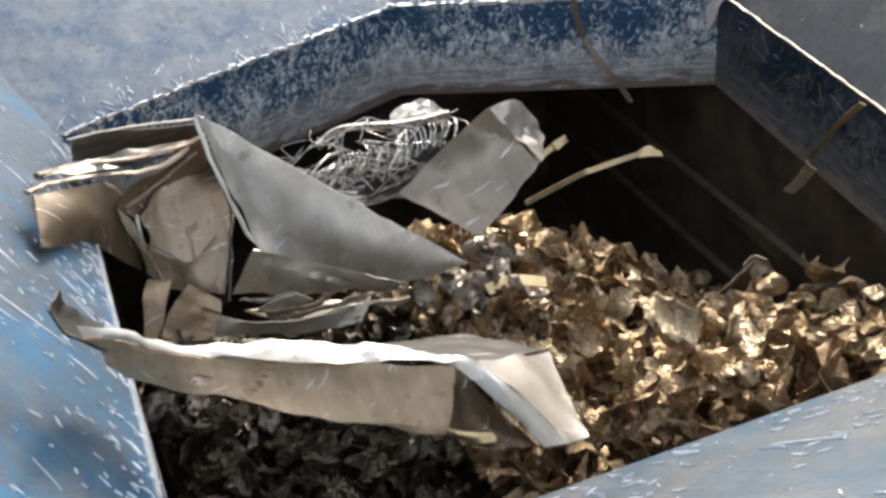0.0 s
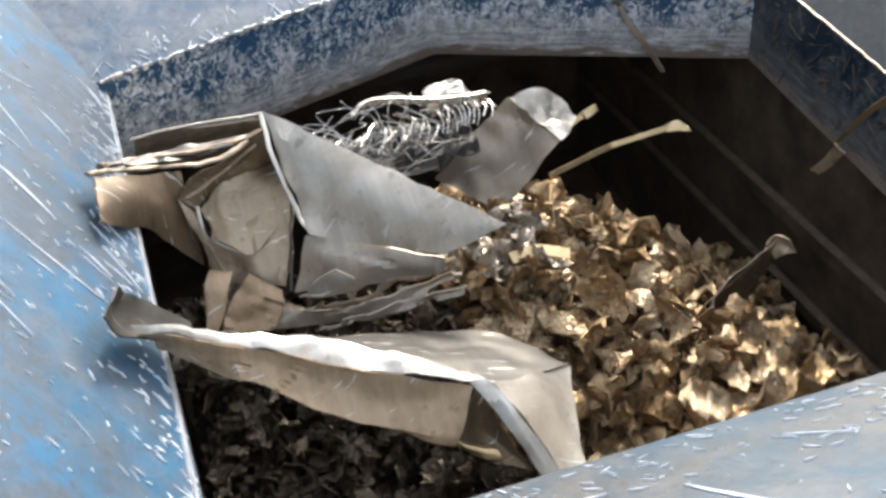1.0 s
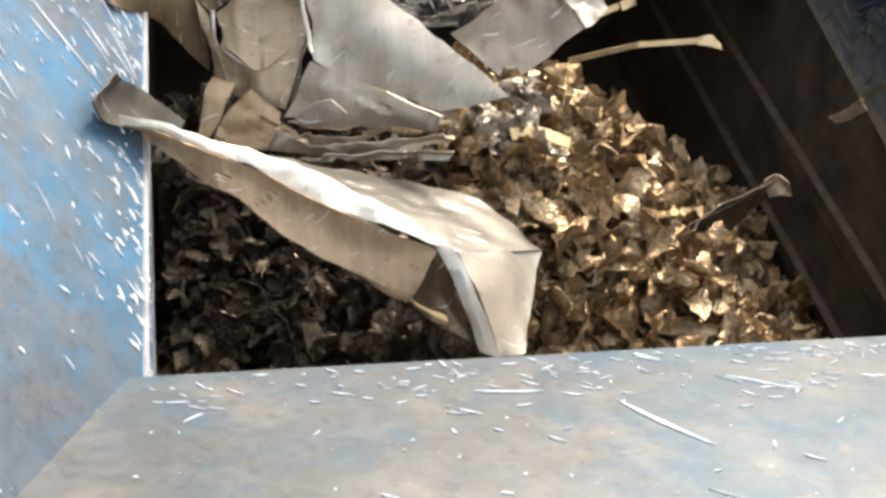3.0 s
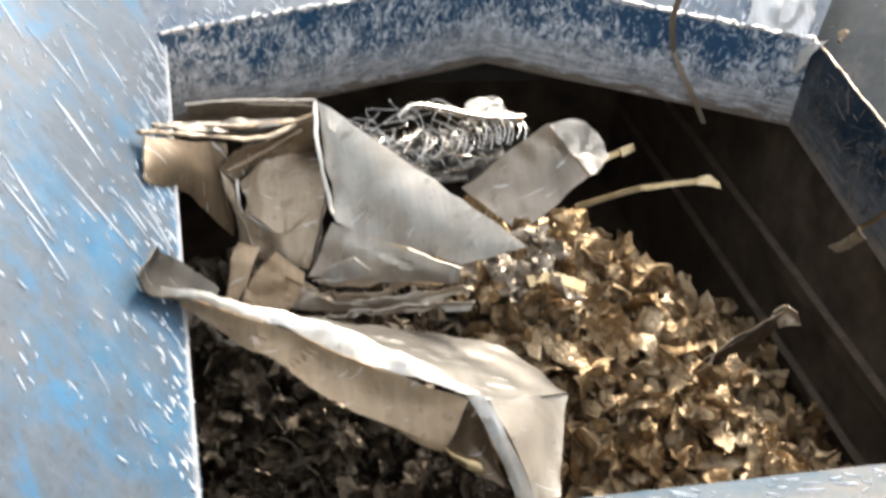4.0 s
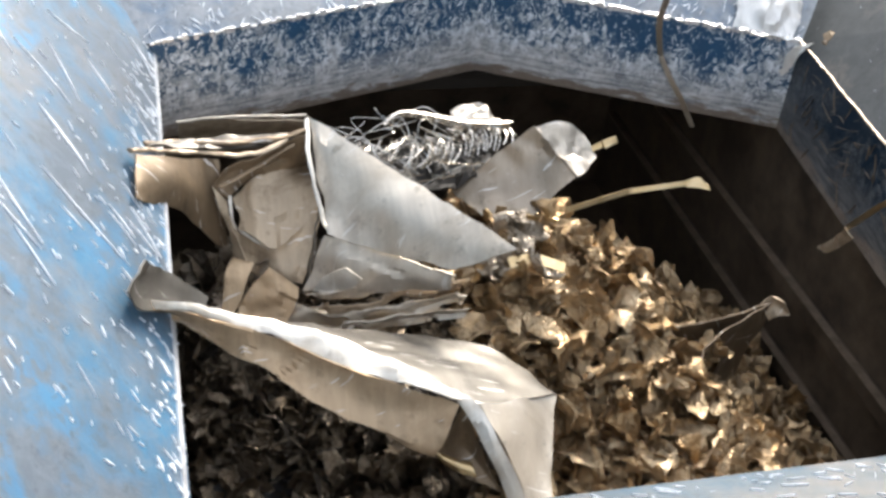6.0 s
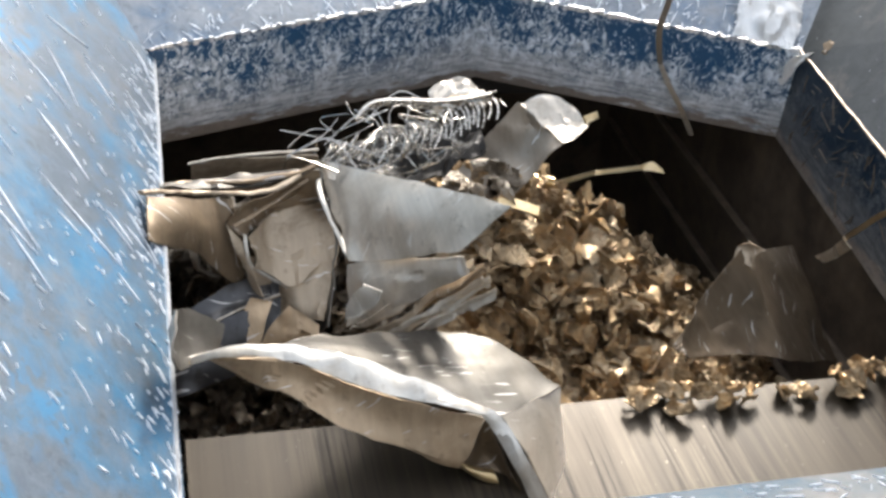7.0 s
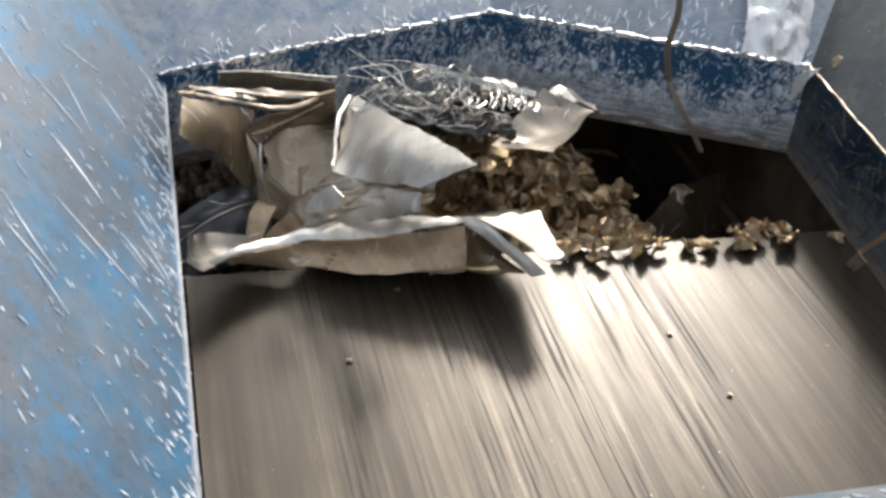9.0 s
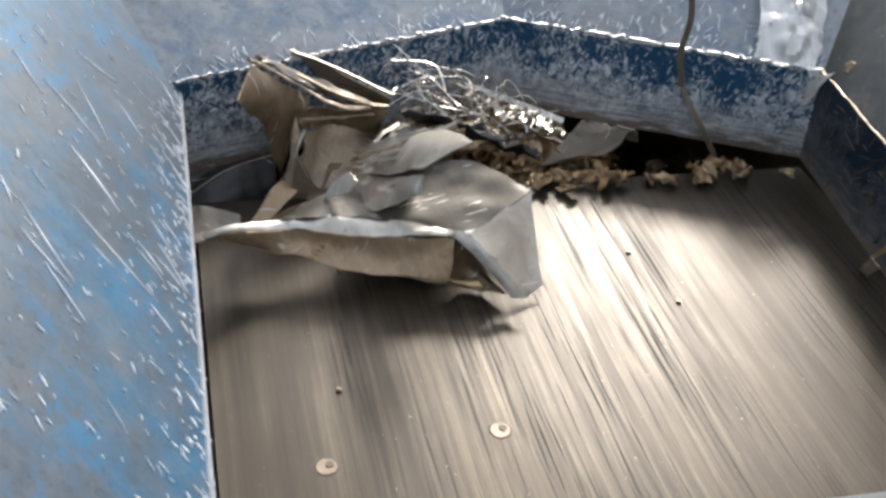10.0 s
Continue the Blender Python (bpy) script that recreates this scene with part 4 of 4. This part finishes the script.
def build_hopper_litter():
    """Bits of scrap that hang on the hopper and do not move."""
    hang = thing("hanging_strip", "twisted grey metal strip hanging over the collar rim", "scrap strip")
    line = [(0.835, 1.630, 0.349), (0.862, 1.649, 0.265), (0.871, 1.678, 0.183), (0.892, 1.688, 0.111), (0.915, 1.676, 0.070), (0.941, 1.660, 0.030), (0.965, 1.646, -0.016)]
    part("upper_strip", ribbon(curve_points(line[:4], 8), 0.011, 0.0018, (1, -0.3, 0.3), 40), SHEET_FLAP, hang)
    part("lower_strip", ribbon(curve_points(line[3:], 8), 0.010, 0.0018, (1, 0.2, 0.3), 70), SHEET_FLAP, hang)
    foil = thing("crumpled_foil_sheet", "crumpled bright aluminium sheet lying on the sloping plate", "scrap sheet")
    part("left_face", loft([(1.044, 1.772, 0.290), (1.013, 1.688, 0.239), (0.994, 1.645, 0.192)], [(1.093, 1.731, 0.305), (1.051, 1.640, 0.248), (1.033, 1.609, 0.193)], crumple=0.01, scale=14, seed=61), FOIL, foil, "", True)
    part("right_face", loft([(1.093, 1.731, 0.305), (1.051, 1.640, 0.248), (1.033, 1.609, 0.193)], [(1.170, 1.745, 0.298), (1.127, 1.642, 0.234), (1.084, 1.589, 0.187)], crumple=0.012, scale=16, seed=62), FOIL, foil, "", True)
    tab = thing("bent_tab", "bright bent metal tab on the collar corner", "scrap tab")
    part("tab_face", loft([(1.081, 1.591, 0.123), (1.076, 1.584, 0.155), (1.085, 1.580, 0.180)], [(1.092, 1.583, 0.135), (1.096, 1.572, 0.171), (1.111, 1.566, 0.192)], nu=10, nv=5, bulge=0.006, crumple=0.002, seed=63), FOIL, tab, "", True)
    part("tab_foot", ribbon([(1.085, 1.598, 0.116), (1.090, 1.589, 0.130)], 0.012, 0.003, (0, 0, 1)), FOIL, tab)
    chip = thing("metal_offcut", "small dull brown offcut on the hopper plate", "scrap chip")
    part("plate", loft([(1.121, 1.560, 0.208), (1.130, 1.558, 0.217)], [(1.119, 1.542, 0.201), (1.141, 1.536, 0.219)], nu=6, nv=4, crumple=0.003, seed=64), SHEET_BROWN, chip)
    part("bent_edge", ribbon([(1.116, 1.548, 0.201), (1.117, 1.537, 0.200)], 0.006, 0.002), SHEET_BROWN, chip)
    snag = thing("snagged_strip", "torn pale strip caught on the collar's lower edge", "scrap strip")
    part("torn_face", loft([(1.063, 1.313, -0.055), (1.037, 1.252, 0.008), (1.022, 1.213, 0.061)], [(1.063, 1.295, -0.054), (1.045, 1.242, -0.008), (1.030, 1.196, 0.051)], nu=12, nv=5, crumple=0.005, scale=25, seed=65), SHEET_TAN, snag, "", True)
    part("tail", ribbon(curve_points([(1.022, 1.216, 0.051), (0.995, 1.156, 0.115), (0.957, 1.081, 0.192), (0.917, 0.993, 0.271)], 6), 0.008, 0.002, (0, 0.3, 1), 50), BRASS, snag)


# ---- loose scrap ----
def chip_bmesh(rnd, size, bm=None, at=None, fine=3):
    """A torn, folded flake of sheet."""
    bm = bm or bmesh.new()
    at = at or Matrix()
    w, l = size * rnd.uniform(0.45, 0.8), size * rnd.uniform(0.8, 1.25)
    fold = rnd.uniform(0.3, 1.3) * rnd.choice((-1, 1))
    curl = rnd.uniform(0.6, 2.6) * rnd.choice((-1, 1))
    skew = rnd.uniform(-0.35, 0.35)
    wave, phase = rnd.uniform(4, 9), rnd.uniform(0, 6)
    top, low = [], []
    nu, nv = fine, max(3, fine)
    for j in range(nv + 1):
        for i in range(nu + 1):
            u, v = i / nu - 0.5, j / nv - 0.5
            pull = 1.0 - 0.55 * (4 * u * u) * (4 * v * v) * rnd.uniform(0.3, 1.3)
            x = w * (u + skew * v) * pull * (1 + rnd.uniform(-0.2, 0.2))
            y = l / curl * math.sin(curl * v) * pull
            z = l / curl * (1 - math.cos(curl * v)) + size * (0.4 * fold * math.sqrt((u - 0.1) ** 2 + 0.012) + 0.11 * math.sin(wave * (u + 0.7 * v) + phase)) + rnd.uniform(-0.055, 0.055) * size
            p = Vector((x, y, z))
            top.append(bm.verts.new(at @ p))
            low.append(bm.verts.new(at @ (p - Vector((0, 0, 0.0018)))))
    k = nu + 1
    for j in range(nv):
        for i in range(nu):
            q = [j * k + i, j * k + i + 1, (j + 1) * k + i + 1, (j + 1) * k + i]
            bm.faces.new([top[c] for c in q])
            bm.faces.new([low[c] for c in reversed(q)])
    ring = list(range(k)) + [j * k + nu for j in range(1, nv + 1)] + [nv * k + i for i in range(nu - 1, -1, -1)] + [j * k for j in range(nv - 1, 0, -1)]
    for c, r in enumerate(ring):
        s = ring[(c + 1) % len(ring)]
        bm.faces.new((top[r], low[r], low[s], top[s]))
    return bm


def bed_height(x, y):
    """The top of the scrap before it is pushed."""
    z = -0.17 + 0.19 * math.exp(-((x - 0.50) ** 2 / 0.06 + (y - 1.24) ** 2 / 0.07))
    z += 0.13 * math.exp(-((x - 0.07) ** 2 / 0.012 + (y - 1.27) ** 2 / 0.02))
    z += 0.05 * math.exp(-((x - 0.75) ** 2 / 0.05 + (y - 1.0) ** 2 / 0.08))
    z += 0.035 * noise.noise(Vector((x * 6, y * 6, 3)))
    return z - 1.0 * max(0.0, y - 1.46) - 0.62 * max(0.0, x - 0.74)


FAR = 2.15


def pushed(x, y0, z0, t):
    """Where a piece of the bed lies when the ram has come forward: squeezed towards the far wall, heaped in the middle."""
    q = (FAR - front(t)) / (FAR - 0.70) if t > 5.5 else 1.0
    y = FAR - (FAR - y0) * q
    rise = (1 - q) * (0.16 * math.exp(-((x - 0.5) / 0.3) ** 2) + 0.02)
    return Vector((x, y, z0 + rise * max(0.0, min(1.0, (1.75 - y) / 0.3))))


PUSH_TIMES = [0.0, 5.6, 6.2, 6.8, 7.0, 7.5, 8.0, 8.5, 9.0, 9.5, 10.0]
GROUP = "loose scrap chips"


def build_bed():
    """The scrap in rows across the chamber; each row is one body that the ram shoves along."""
    rnd = random.Random(11)
    rows = []
    for r in range(12):
        y0, y1 = 0.62 + 0.085 * r, 0.62 + 0.085 * (r + 1)
        for side, (x0, x1) in enumerate(((0.02, 0.40), (0.40, 1.08))):
            bm = bmesh.new()
            yc, xc = (y0 + y1) / 2, (x0 + x1) / 2
            for _ in range(int(330 * (x1 - x0))):
                x, y = rnd.uniform(x0, x1), rnd.uniform(y0 - 0.02, y1 + 0.02)
                z = bed_height(x, y) - rnd.uniform(0.0, 0.07)
                m = Matrix.Translation((x - xc, y - yc, z)) @ Euler([rnd.uniform(-1.3, 1.3), rnd.uniform(-1.3, 1.3), rnd.uniform(0, 6.28)]).to_matrix().to_4x4()
                chip_bmesh(rnd, rnd.choice((0.036, 0.045, 0.056, 0.074)), bm, m, 3)
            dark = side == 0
            ob = new("scrap_bed", finish(bm, "scrap_bed", SHADEBED if dark else BED, True, 45))
            tagged(ob, "bed of oily shredded metal scrap, darkened for the shade of the sheet" if dark else "bed of golden-brown shredded metal scrap flakes", "scrap heap", kind="stuff")
            rows.append((ob, xc, yc))
    return rows


def build_spill():
    """Clumps of flakes that rest high at first and then drop into the chamber."""
    rnd = random.Random(31)
    clumps = []
    for i in range(5):
        for j in range(3):
            xc, yc = 0.46 + 0.125 * i, 0.85 + 0.10 * j
            bm = bmesh.new()
            for _ in range(34):
                x, y = rnd.uniform(-0.075, 0.075), rnd.uniform(-0.06, 0.06)
                m = Matrix.Translation((x, y, rnd.uniform(-0.06, 0.0))) @ Euler([rnd.uniform(-1.3, 1.3), rnd.uniform(-1.3, 1.3), rnd.uniform(0, 6.28)]).to_matrix().to_4x4()
                chip_bmesh(rnd, rnd.choice((0.045, 0.056, 0.075)), bm, m, 3)
            ob = tagged(new("scrap_clump", finish(bm, "scrap_clump", BED, True, 45)), "clump of golden-brown shredded metal flakes", "scrap heap", kind="stuff")
            ob.location = (xc, yc, 0)
            clumps.append((ob, xc, yc, 0.02 - 0.065 * j - 0.10 * max(0.0, xc - 0.7), rnd.uniform(0, 0.2)))
    return clumps


def build_chips():
    rnd = random.Random(23)
    shapes = []
    for i in range(14):
        shapes.append(finish(chip_bmesh(rnd, (0.044, 0.052, 0.062, 0.072, 0.086)[i % 5], fine=5), "scrap_chip", CHIP, True, 48))
    dark = []
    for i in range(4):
        dark.append(finish(chip_bmesh(rnd, 0.055, fine=3), "scrap_chip", SHADEBED))
    bed, spill, riders = [], [], []

    def chip(p, flat=0.9, shapes=shapes, label="crumpled golden-brown shredded metal flake"):
        ob = new("scrap_chip", rnd.choice(shapes))
        turn = (rnd.uniform(-60, 60) * flat, rnd.uniform(-60, 60) * flat, rnd.uniform(0, 360))
        ob.matrix_basis = pose(*p, *turn)
        tagged(ob, label, "scrap chip", GROUP)
        return ob, Vector(p), turn

    for _ in range(140):
        x, y = rnd.uniform(0.40, 1.04), rnd.uniform(0.82, 1.54)
        bed.append(chip((x, y, bed_height(x, y) + rnd.uniform(0.0, 0.02))))
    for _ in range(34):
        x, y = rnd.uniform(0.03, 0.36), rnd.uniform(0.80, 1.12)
        bed.append(chip((x, y, bed_height(x, y) + rnd.uniform(0.0, 0.02)), 0.9, dark, "oily shredded metal flake, darkened for the shade of the sheet"))
    silver = [finish(chip_bmesh(rnd, s, fine=5), "scrap_chip", SILVER, True, 48) for s in (0.048, 0.058, 0.07)]
    for _ in range(20):
        x, y = rnd.uniform(0.02, 0.16), rnd.uniform(1.16, 1.42)
        bed.append(chip((x, y, bed_height(x, y) + rnd.uniform(0.0, 0.02)), 0.9, silver, "crumpled bright silvery metal flake"))
    for _ in range(14):
        x, y = rnd.uniform(0.40, 0.52), rnd.uniform(1.12, 1.26)
        bed.append(chip((x, y, bed_height(x, y) + rnd.uniform(0.02, 0.04)), 0.9, silver, "crumpled bright silvery metal flake"))
    for _ in range(76):
        x, y = rnd.uniform(0.42, 1.05), rnd.uniform(0.80, 1.12)
        spill.append(chip((x, y, 0.0)))
    little = [finish(chip_bmesh(rnd, size, fine=5), "scrap_chip", CHIP, True, 48) for size in (0.026, 0.031, 0.036, 0.042)]
    for x, spread, n in ((0.58, 0.03, 5), (0.66, 0.035, 7), (0.73, 0.03, 6), (0.81, 0.02, 4), (0.90, 0.025, 6), (0.95, 0.03, 8), (1.05, 0.01, 1)):
        for _ in range(n):
            riders.append(chip((x + rnd.uniform(-spread, spread), 0.782 + rnd.uniform(-0.035, 0.012), rnd.uniform(0.008, 0.02)), 0.5, little))
    return bed, spill, riders


ram = build_ram()
folded, folded_wing, folded_layers = build_folded_sheet()
bent, bent_plates = build_bent_sheet()
flap = build_flap()
bundle = build_fin_bundle()
brass, channel, rolled, pale, stub, brown_side = build_strips()
dark_offcut = build_dark_offcut()
build_hopper_litter()
bed_rows = build_bed()
clumps = build_spill()
bed_chips, spill_chips, rider_chips = build_chips()
small = thing("metal_crumb", "tiny pale crumb of metal on the ram", "scrap chip", (0.68, 0.70, 0.004))
crumbs = [(small, 0.68, -0.225)]
part("crumb", box((-0.004, -0.003, -0.004), (0.004, 0.005, 0.0), 0.0015), SHEET_BROWN, small)

crumb_rnd = random.Random(8)
for _ in range(5):
    x, y = crumb_rnd.uniform(0.1, 1.05), crumb_rnd.uniform(-0.62, -0.05)
    crumbs.append((copy_thing(small, pose(x, 0.79 + y, 0.003)), x, y))
for ob, _, _ in crumbs:
    tagged(ob, group="crumbs on the ram")


# ---- movement ----
UPPER = [
    (0, pose(0.165, 1.359, 0.044, 10.9, 4.5, 0.4)),
    (0.4, pose(0.180, 1.309, 0.022, 5.1, 2.1, 0.9)),
    (0.8, pose(0.185, 1.285, 0.024, 3.6, 3.4, 0.9)),
    (1.2, pose(0.200, 1.300, 0.000, 0.0, 0.0, 0.0)),
    (5.75, pose(0.200, 1.300, 0.000, 0.0, 0.0, 0.0)),
    (6.8, pose(0.226, 1.203, -0.024, -1.8, -2.1, 1.0)),
    (7, pose(0.228, 1.226, -0.015, -2.8, -3.0, 1.1)),
    (7.5, pose(0.244, 1.283, -0.033, -2.3, -4.3, 1.5)),
    (8, pose(0.238, 1.309, -0.002, -0.2, -2.4, 0.6)),
    (8.5, pose(0.243, 1.384, 0.001, 1.2, -1.4, -0.4)),
    (9, pose(0.241, 1.485, -0.001, 3.8, 4.4, -3.2)),
    (9.5, pose(0.238, 1.541, 0.010, 16.4, 12.7, -4.5)),
    (10, pose(0.247, 1.548, -0.028, 5.5, 22.2, -13.0)),
]
LOWER = [
    (0, pose(0.185, 0.874, 0.099, -8.7, 4.3, 8.9)),
    (0.4, pose(0.184, 0.832, 0.099, -5.1, 5.3, 11.4)),
    (0.8, pose(0.183, 0.874, 0.056, -3.6, 4.8, 6.9)),
    (1.2, pose(0.200, 0.950, 0.000, 0.0, 0.0, 0.0)),
    (5.75, pose(0.200, 0.950, 0.000, 0.0, 0.0, 0.0)),
    (6.8, pose(0.217, 0.938, 0.000, 14.0, 1.2, 11.0)),
    (7, pose(0.223, 0.948, 0.000, 14.0, 1.2, 11.9)),
    (7.5, pose(0.246, 0.988, -0.016, 7.3, -1.9, 19.6)),
    (8, pose(0.282, 1.059, -0.020, 2.8, -6.8, 20.2)),
    (8.5, pose(0.314, 1.191, -0.033, 0.5, -19.2, 17.1)),
    (9, pose(0.328, 1.344, -0.034, 3.5, -24.5, 14.4)),
    (9.5, pose(0.318, 1.439, -0.029, 7.0, -21.5, 13.9)),
    (10, pose(0.280, 1.366, -0.036, 7.7, -15.6, 11.1)),
]
CREASE_AT, CREASE_WAY = Vector((-0.108, 0.045, 0.142)), Vector((0.226, -0.110, -0.046))
CREASE = [(0, 0), (5.75, 0), (7, 0), (7.5, 3), (8, -2), (8.5, -14), (9, -26), (9.5, -18), (10, 18)]
BEND_AT, BEND_WAY = Vector((0.094, 0.027, 0.054)), Vector((-0.037, 0.080, -0.167))
BEND = [(0, -160), (5.75, -160), (6.3, -80), (6.8, 0), (10, 0)]
HINGE = Vector((0.018, 0.038, 0.133))
WING = [(0, 19.7, -1.6, 14.8), (0.4, 14.2, -2.9, 9.3), (0.8, 9.1, -8.8, 2.8), (1.2, 0.0, 0.0, 0.0), (5.75, 0.0, 0.0, 0.0), (6.8, -16.5, -14.0, -3.9), (7, -11.0, -17.8, -2.6), (7.5, -22.6, -5.6, -8.5), (8, -17.3, -8.8, -10.3), (8.5, -21.3, -1.5, -12.7), (9, -20.6, -4.8, -15.2), (9.5, -32.1, -21.3, -14.6), (10, -28.4, -25.0, -17.1)]
FLAP = [
    (0, pose(0.505, 1.261, 0.113, 14.2, 12.9, 18.0)),
    (0.4, pose(0.583, 1.412, -0.009, -5.2, 2.0, -5.7)),
    (0.8, pose(0.578, 1.389, 0.003, -0.2, -1.1, -2.3)),
    (1.2, pose(0.560, 1.390, 0.000, 0.0, 0.0, 0.0)),
    (5.75, pose(0.560, 1.390, 0.000, 0.0, 0.0, 0.0)),
    (6.8, pose(0.566, 1.425, 0.016, -8.8, -8.3, -6.2)),
    (7.5, pose(0.530, 1.370, 0.129, -15.9, -19.0, -13.0)),
    (8.5, pose(0.623, 1.574, 0.026, -30.6, -18.4, -18.6)),
    (9, pose(0.640, 1.554, 0.046, -38.4, 8.2, 9.1)),
    (10, pose(0.744, 1.641, -0.029, -54.3, 14.6, 10.6)),
]
BUNDLE = [
    (0, pose(0.401, 1.387, 0.088, -2.1, -9.3, -16.1)),
    (0.8, pose(0.375, 1.301, 0.123, -8.7, 0.8, -6.3)),
    (1.2, pose(0.420, 1.500, 0.000, 0.0, 0.0, 0.0)),
    (5.75, pose(0.420, 1.500, 0.000, 0.0, 0.0, 0.0)),
    (6.8, pose(0.361, 1.375, 0.093, 0.9, -7.5, 1.6)),
    (7.5, pose(0.399, 1.401, 0.125, -5.3, -22.7, -9.5)),
    (8.5, pose(0.451, 1.524, 0.089, -13.6, -7.6, -8.2)),
    (9, pose(0.434, 1.537, 0.102, -19.6, 10.2, -8.0)),
    (10, pose(0.455, 1.539, 0.094, -30.8, 20.9, -12.1)),
]
ROLLED = [
    (0, pose(0.804, 1.123, -0.102, -11.4, -5.4, -2.6)),
    (5.75, pose(0.804, 1.123, -0.102, -11.4, -5.4, -2.6)),
    (6.8, pose(0.802, 1.110, -0.013, -64.0, -25.0, 19.5)),
    (7, pose(0.802, 1.144, -0.011, -67.4, -27.1, 20.7)),
    (7.5, pose(0.820, 1.238, -0.020, -56.0, -31.0, 15.5)),
    (8, pose(0.861, 1.364, -0.055, -52.0, -31.0, 12.5)),
    (8.5, pose(0.885, 1.500, -0.130, -50.0, -31.0, 12.0)),
    (10, pose(0.900, 1.810, -0.230, -48.0, -31.0, 12.0)),
]
STRIP = [
    (0, pose(0.761, 1.423, -0.002, -0.2, 2.4, 1.1)),
    (0.8, pose(0.758, 1.420, -0.002, -0.2, 1.9, 1.6)),
    (1.2, pose(0.750, 1.410, 0.000, 0.0, 0.0, 0.0)),
    (5.75, pose(0.750, 1.410, 0.000, 0.0, 0.0, 0.0)),
    (6.8, pose(0.767, 1.491, -0.021, -0.2, 1.0, 1.0)),
    (7.5, pose(0.762, 1.900, -0.203, -5.0, 25.9, 31.2)),
    (8.5, pose(0.876, 1.935, -0.184, -6.1, 30.9, 37.2)),
    (10, pose(0.842, 1.955, -0.180, -5.8, 30.2, 35.2)),
]


def motions():
    walk(ram, [(t, pose(0, front(t), 0)) for t in TIMES])
    for i, (ob, x, y) in enumerate(crumbs):
        walk(ob, [(t, pose(x, front(t) + y, 0.004, 0, 0, 50 * i)) for t in TIMES])
    for ob, rows in ((folded, UPPER), (bent, LOWER), (flap, FLAP), (bundle, BUNDLE), (rolled, ROLLED), (brass, STRIP)):
        walk(ob, rows)
    for obs, tuck in ((folded_wing, 0.0), (folded_layers, 0.09)):
        for ob in obs:
            walk(ob, [(t, Matrix.Translation(HINGE + Vector((0.0, tuck, 0.8 * tuck)) * max(0.0, min(1.0, t - 8.5))) @ pose(0, 0, 0, *turn) @ Matrix.Translation(-HINGE)) for t, *turn in WING])
    walk(brown_side, [(t, Matrix.Translation(BEND_AT) @ Matrix.Rotation(radians(a), 4, BEND_WAY) @ Matrix.Translation(-BEND_AT)) for t, a in BEND])
    for ob in bent_plates:
        walk(ob, [(t, Matrix.Translation(CREASE_AT) @ Matrix.Rotation(radians(a), 4, CREASE_WAY) @ Matrix.Translation(-CREASE_AT)) for t, a in CREASE])
        home = dark_offcut.location.copy()
    walk(dark_offcut, [(0, pose(home.x, home.y + 0.05, -0.26)), (5.75, pose(home.x, home.y + 0.05, -0.26))] + [(t, Matrix.Translation(pushed(home.x, home.y, home.z, t))) for t in PUSH_TIMES if t > 6.5])
    for ob in (channel, pale, stub):
        home = ob.location.copy()
        walk(ob, [(t, Matrix.Translation(pushed(home.x, home.y, home.z, t))) for t in PUSH_TIMES])
    for ob, xc, yc in bed_rows:
        walk(ob, [(t, Matrix.Translation(pushed(xc, yc, 0.0, t))) for t in PUSH_TIMES])
    rnd = random.Random(3)
    for ob, home, turn in bed_chips:
        tumble = rnd.uniform(-70, 70)
        rows = []
        for t in PUSH_TIMES:
            p = pushed(home.x, home.y, home.z, t)
            k = max(0.0, (t - 5.6) / 4.4)
            rows.append((t, pose(*p, turn[0] + tumble * k, turn[1], turn[2] + 0.6 * tumble * k)))
        walk(ob, rows)
    for ob, home, turn in spill_chips:
        late = rnd.uniform(0.0, 0.25)
        low = bed_height(home.x, home.y) + rnd.uniform(0.0, 0.02)
        high = 0.02 + rnd.uniform(0.0, 0.07) - 0.75 * max(0.0, home.y - 0.92) - 0.12 * max(0.0, home.x - 0.7)
        high = max(high, low)
        rows = [(0.0, pose(home.x, home.y + 0.02, high, *turn)), (0.55 + late, pose(home.x, home.y - 0.01, high - 0.01, *turn))]
        rows.append((1.05 + late, pose(home.x, home.y - 0.03, low, turn[0] + 50, turn[1], turn[2] + 30)))
        for t in PUSH_TIMES[1:]:
            p = pushed(home.x, home.y - 0.03, low, t)
            rows.append((t, pose(*p, turn[0] + 50, turn[1], turn[2] + 30)))
        walk(ob, rows)
    for ob, x, y, high, late in clumps:
        low = bed_height(x, y) - 0.01
        rows = [(0.0, pose(x, y + 0.02, high)), (0.5 + late, pose(x, y - 0.01, high - 0.01)), (1.0 + late, pose(x, y - 0.03, low, 8, -6, 4))]
        walk(ob, rows + [(t, Matrix.Translation(pushed(x, y - 0.03, low, t)) @ pose(0, 0, 0, 8, -6, 4)) for t in PUSH_TIMES[1:]])
    for ob, home, turn in rider_chips:
        walk(ob, [(t, pose(home.x, home.y - 0.79 + front(t), home.z, *turn)) for t in TIMES])


motions()
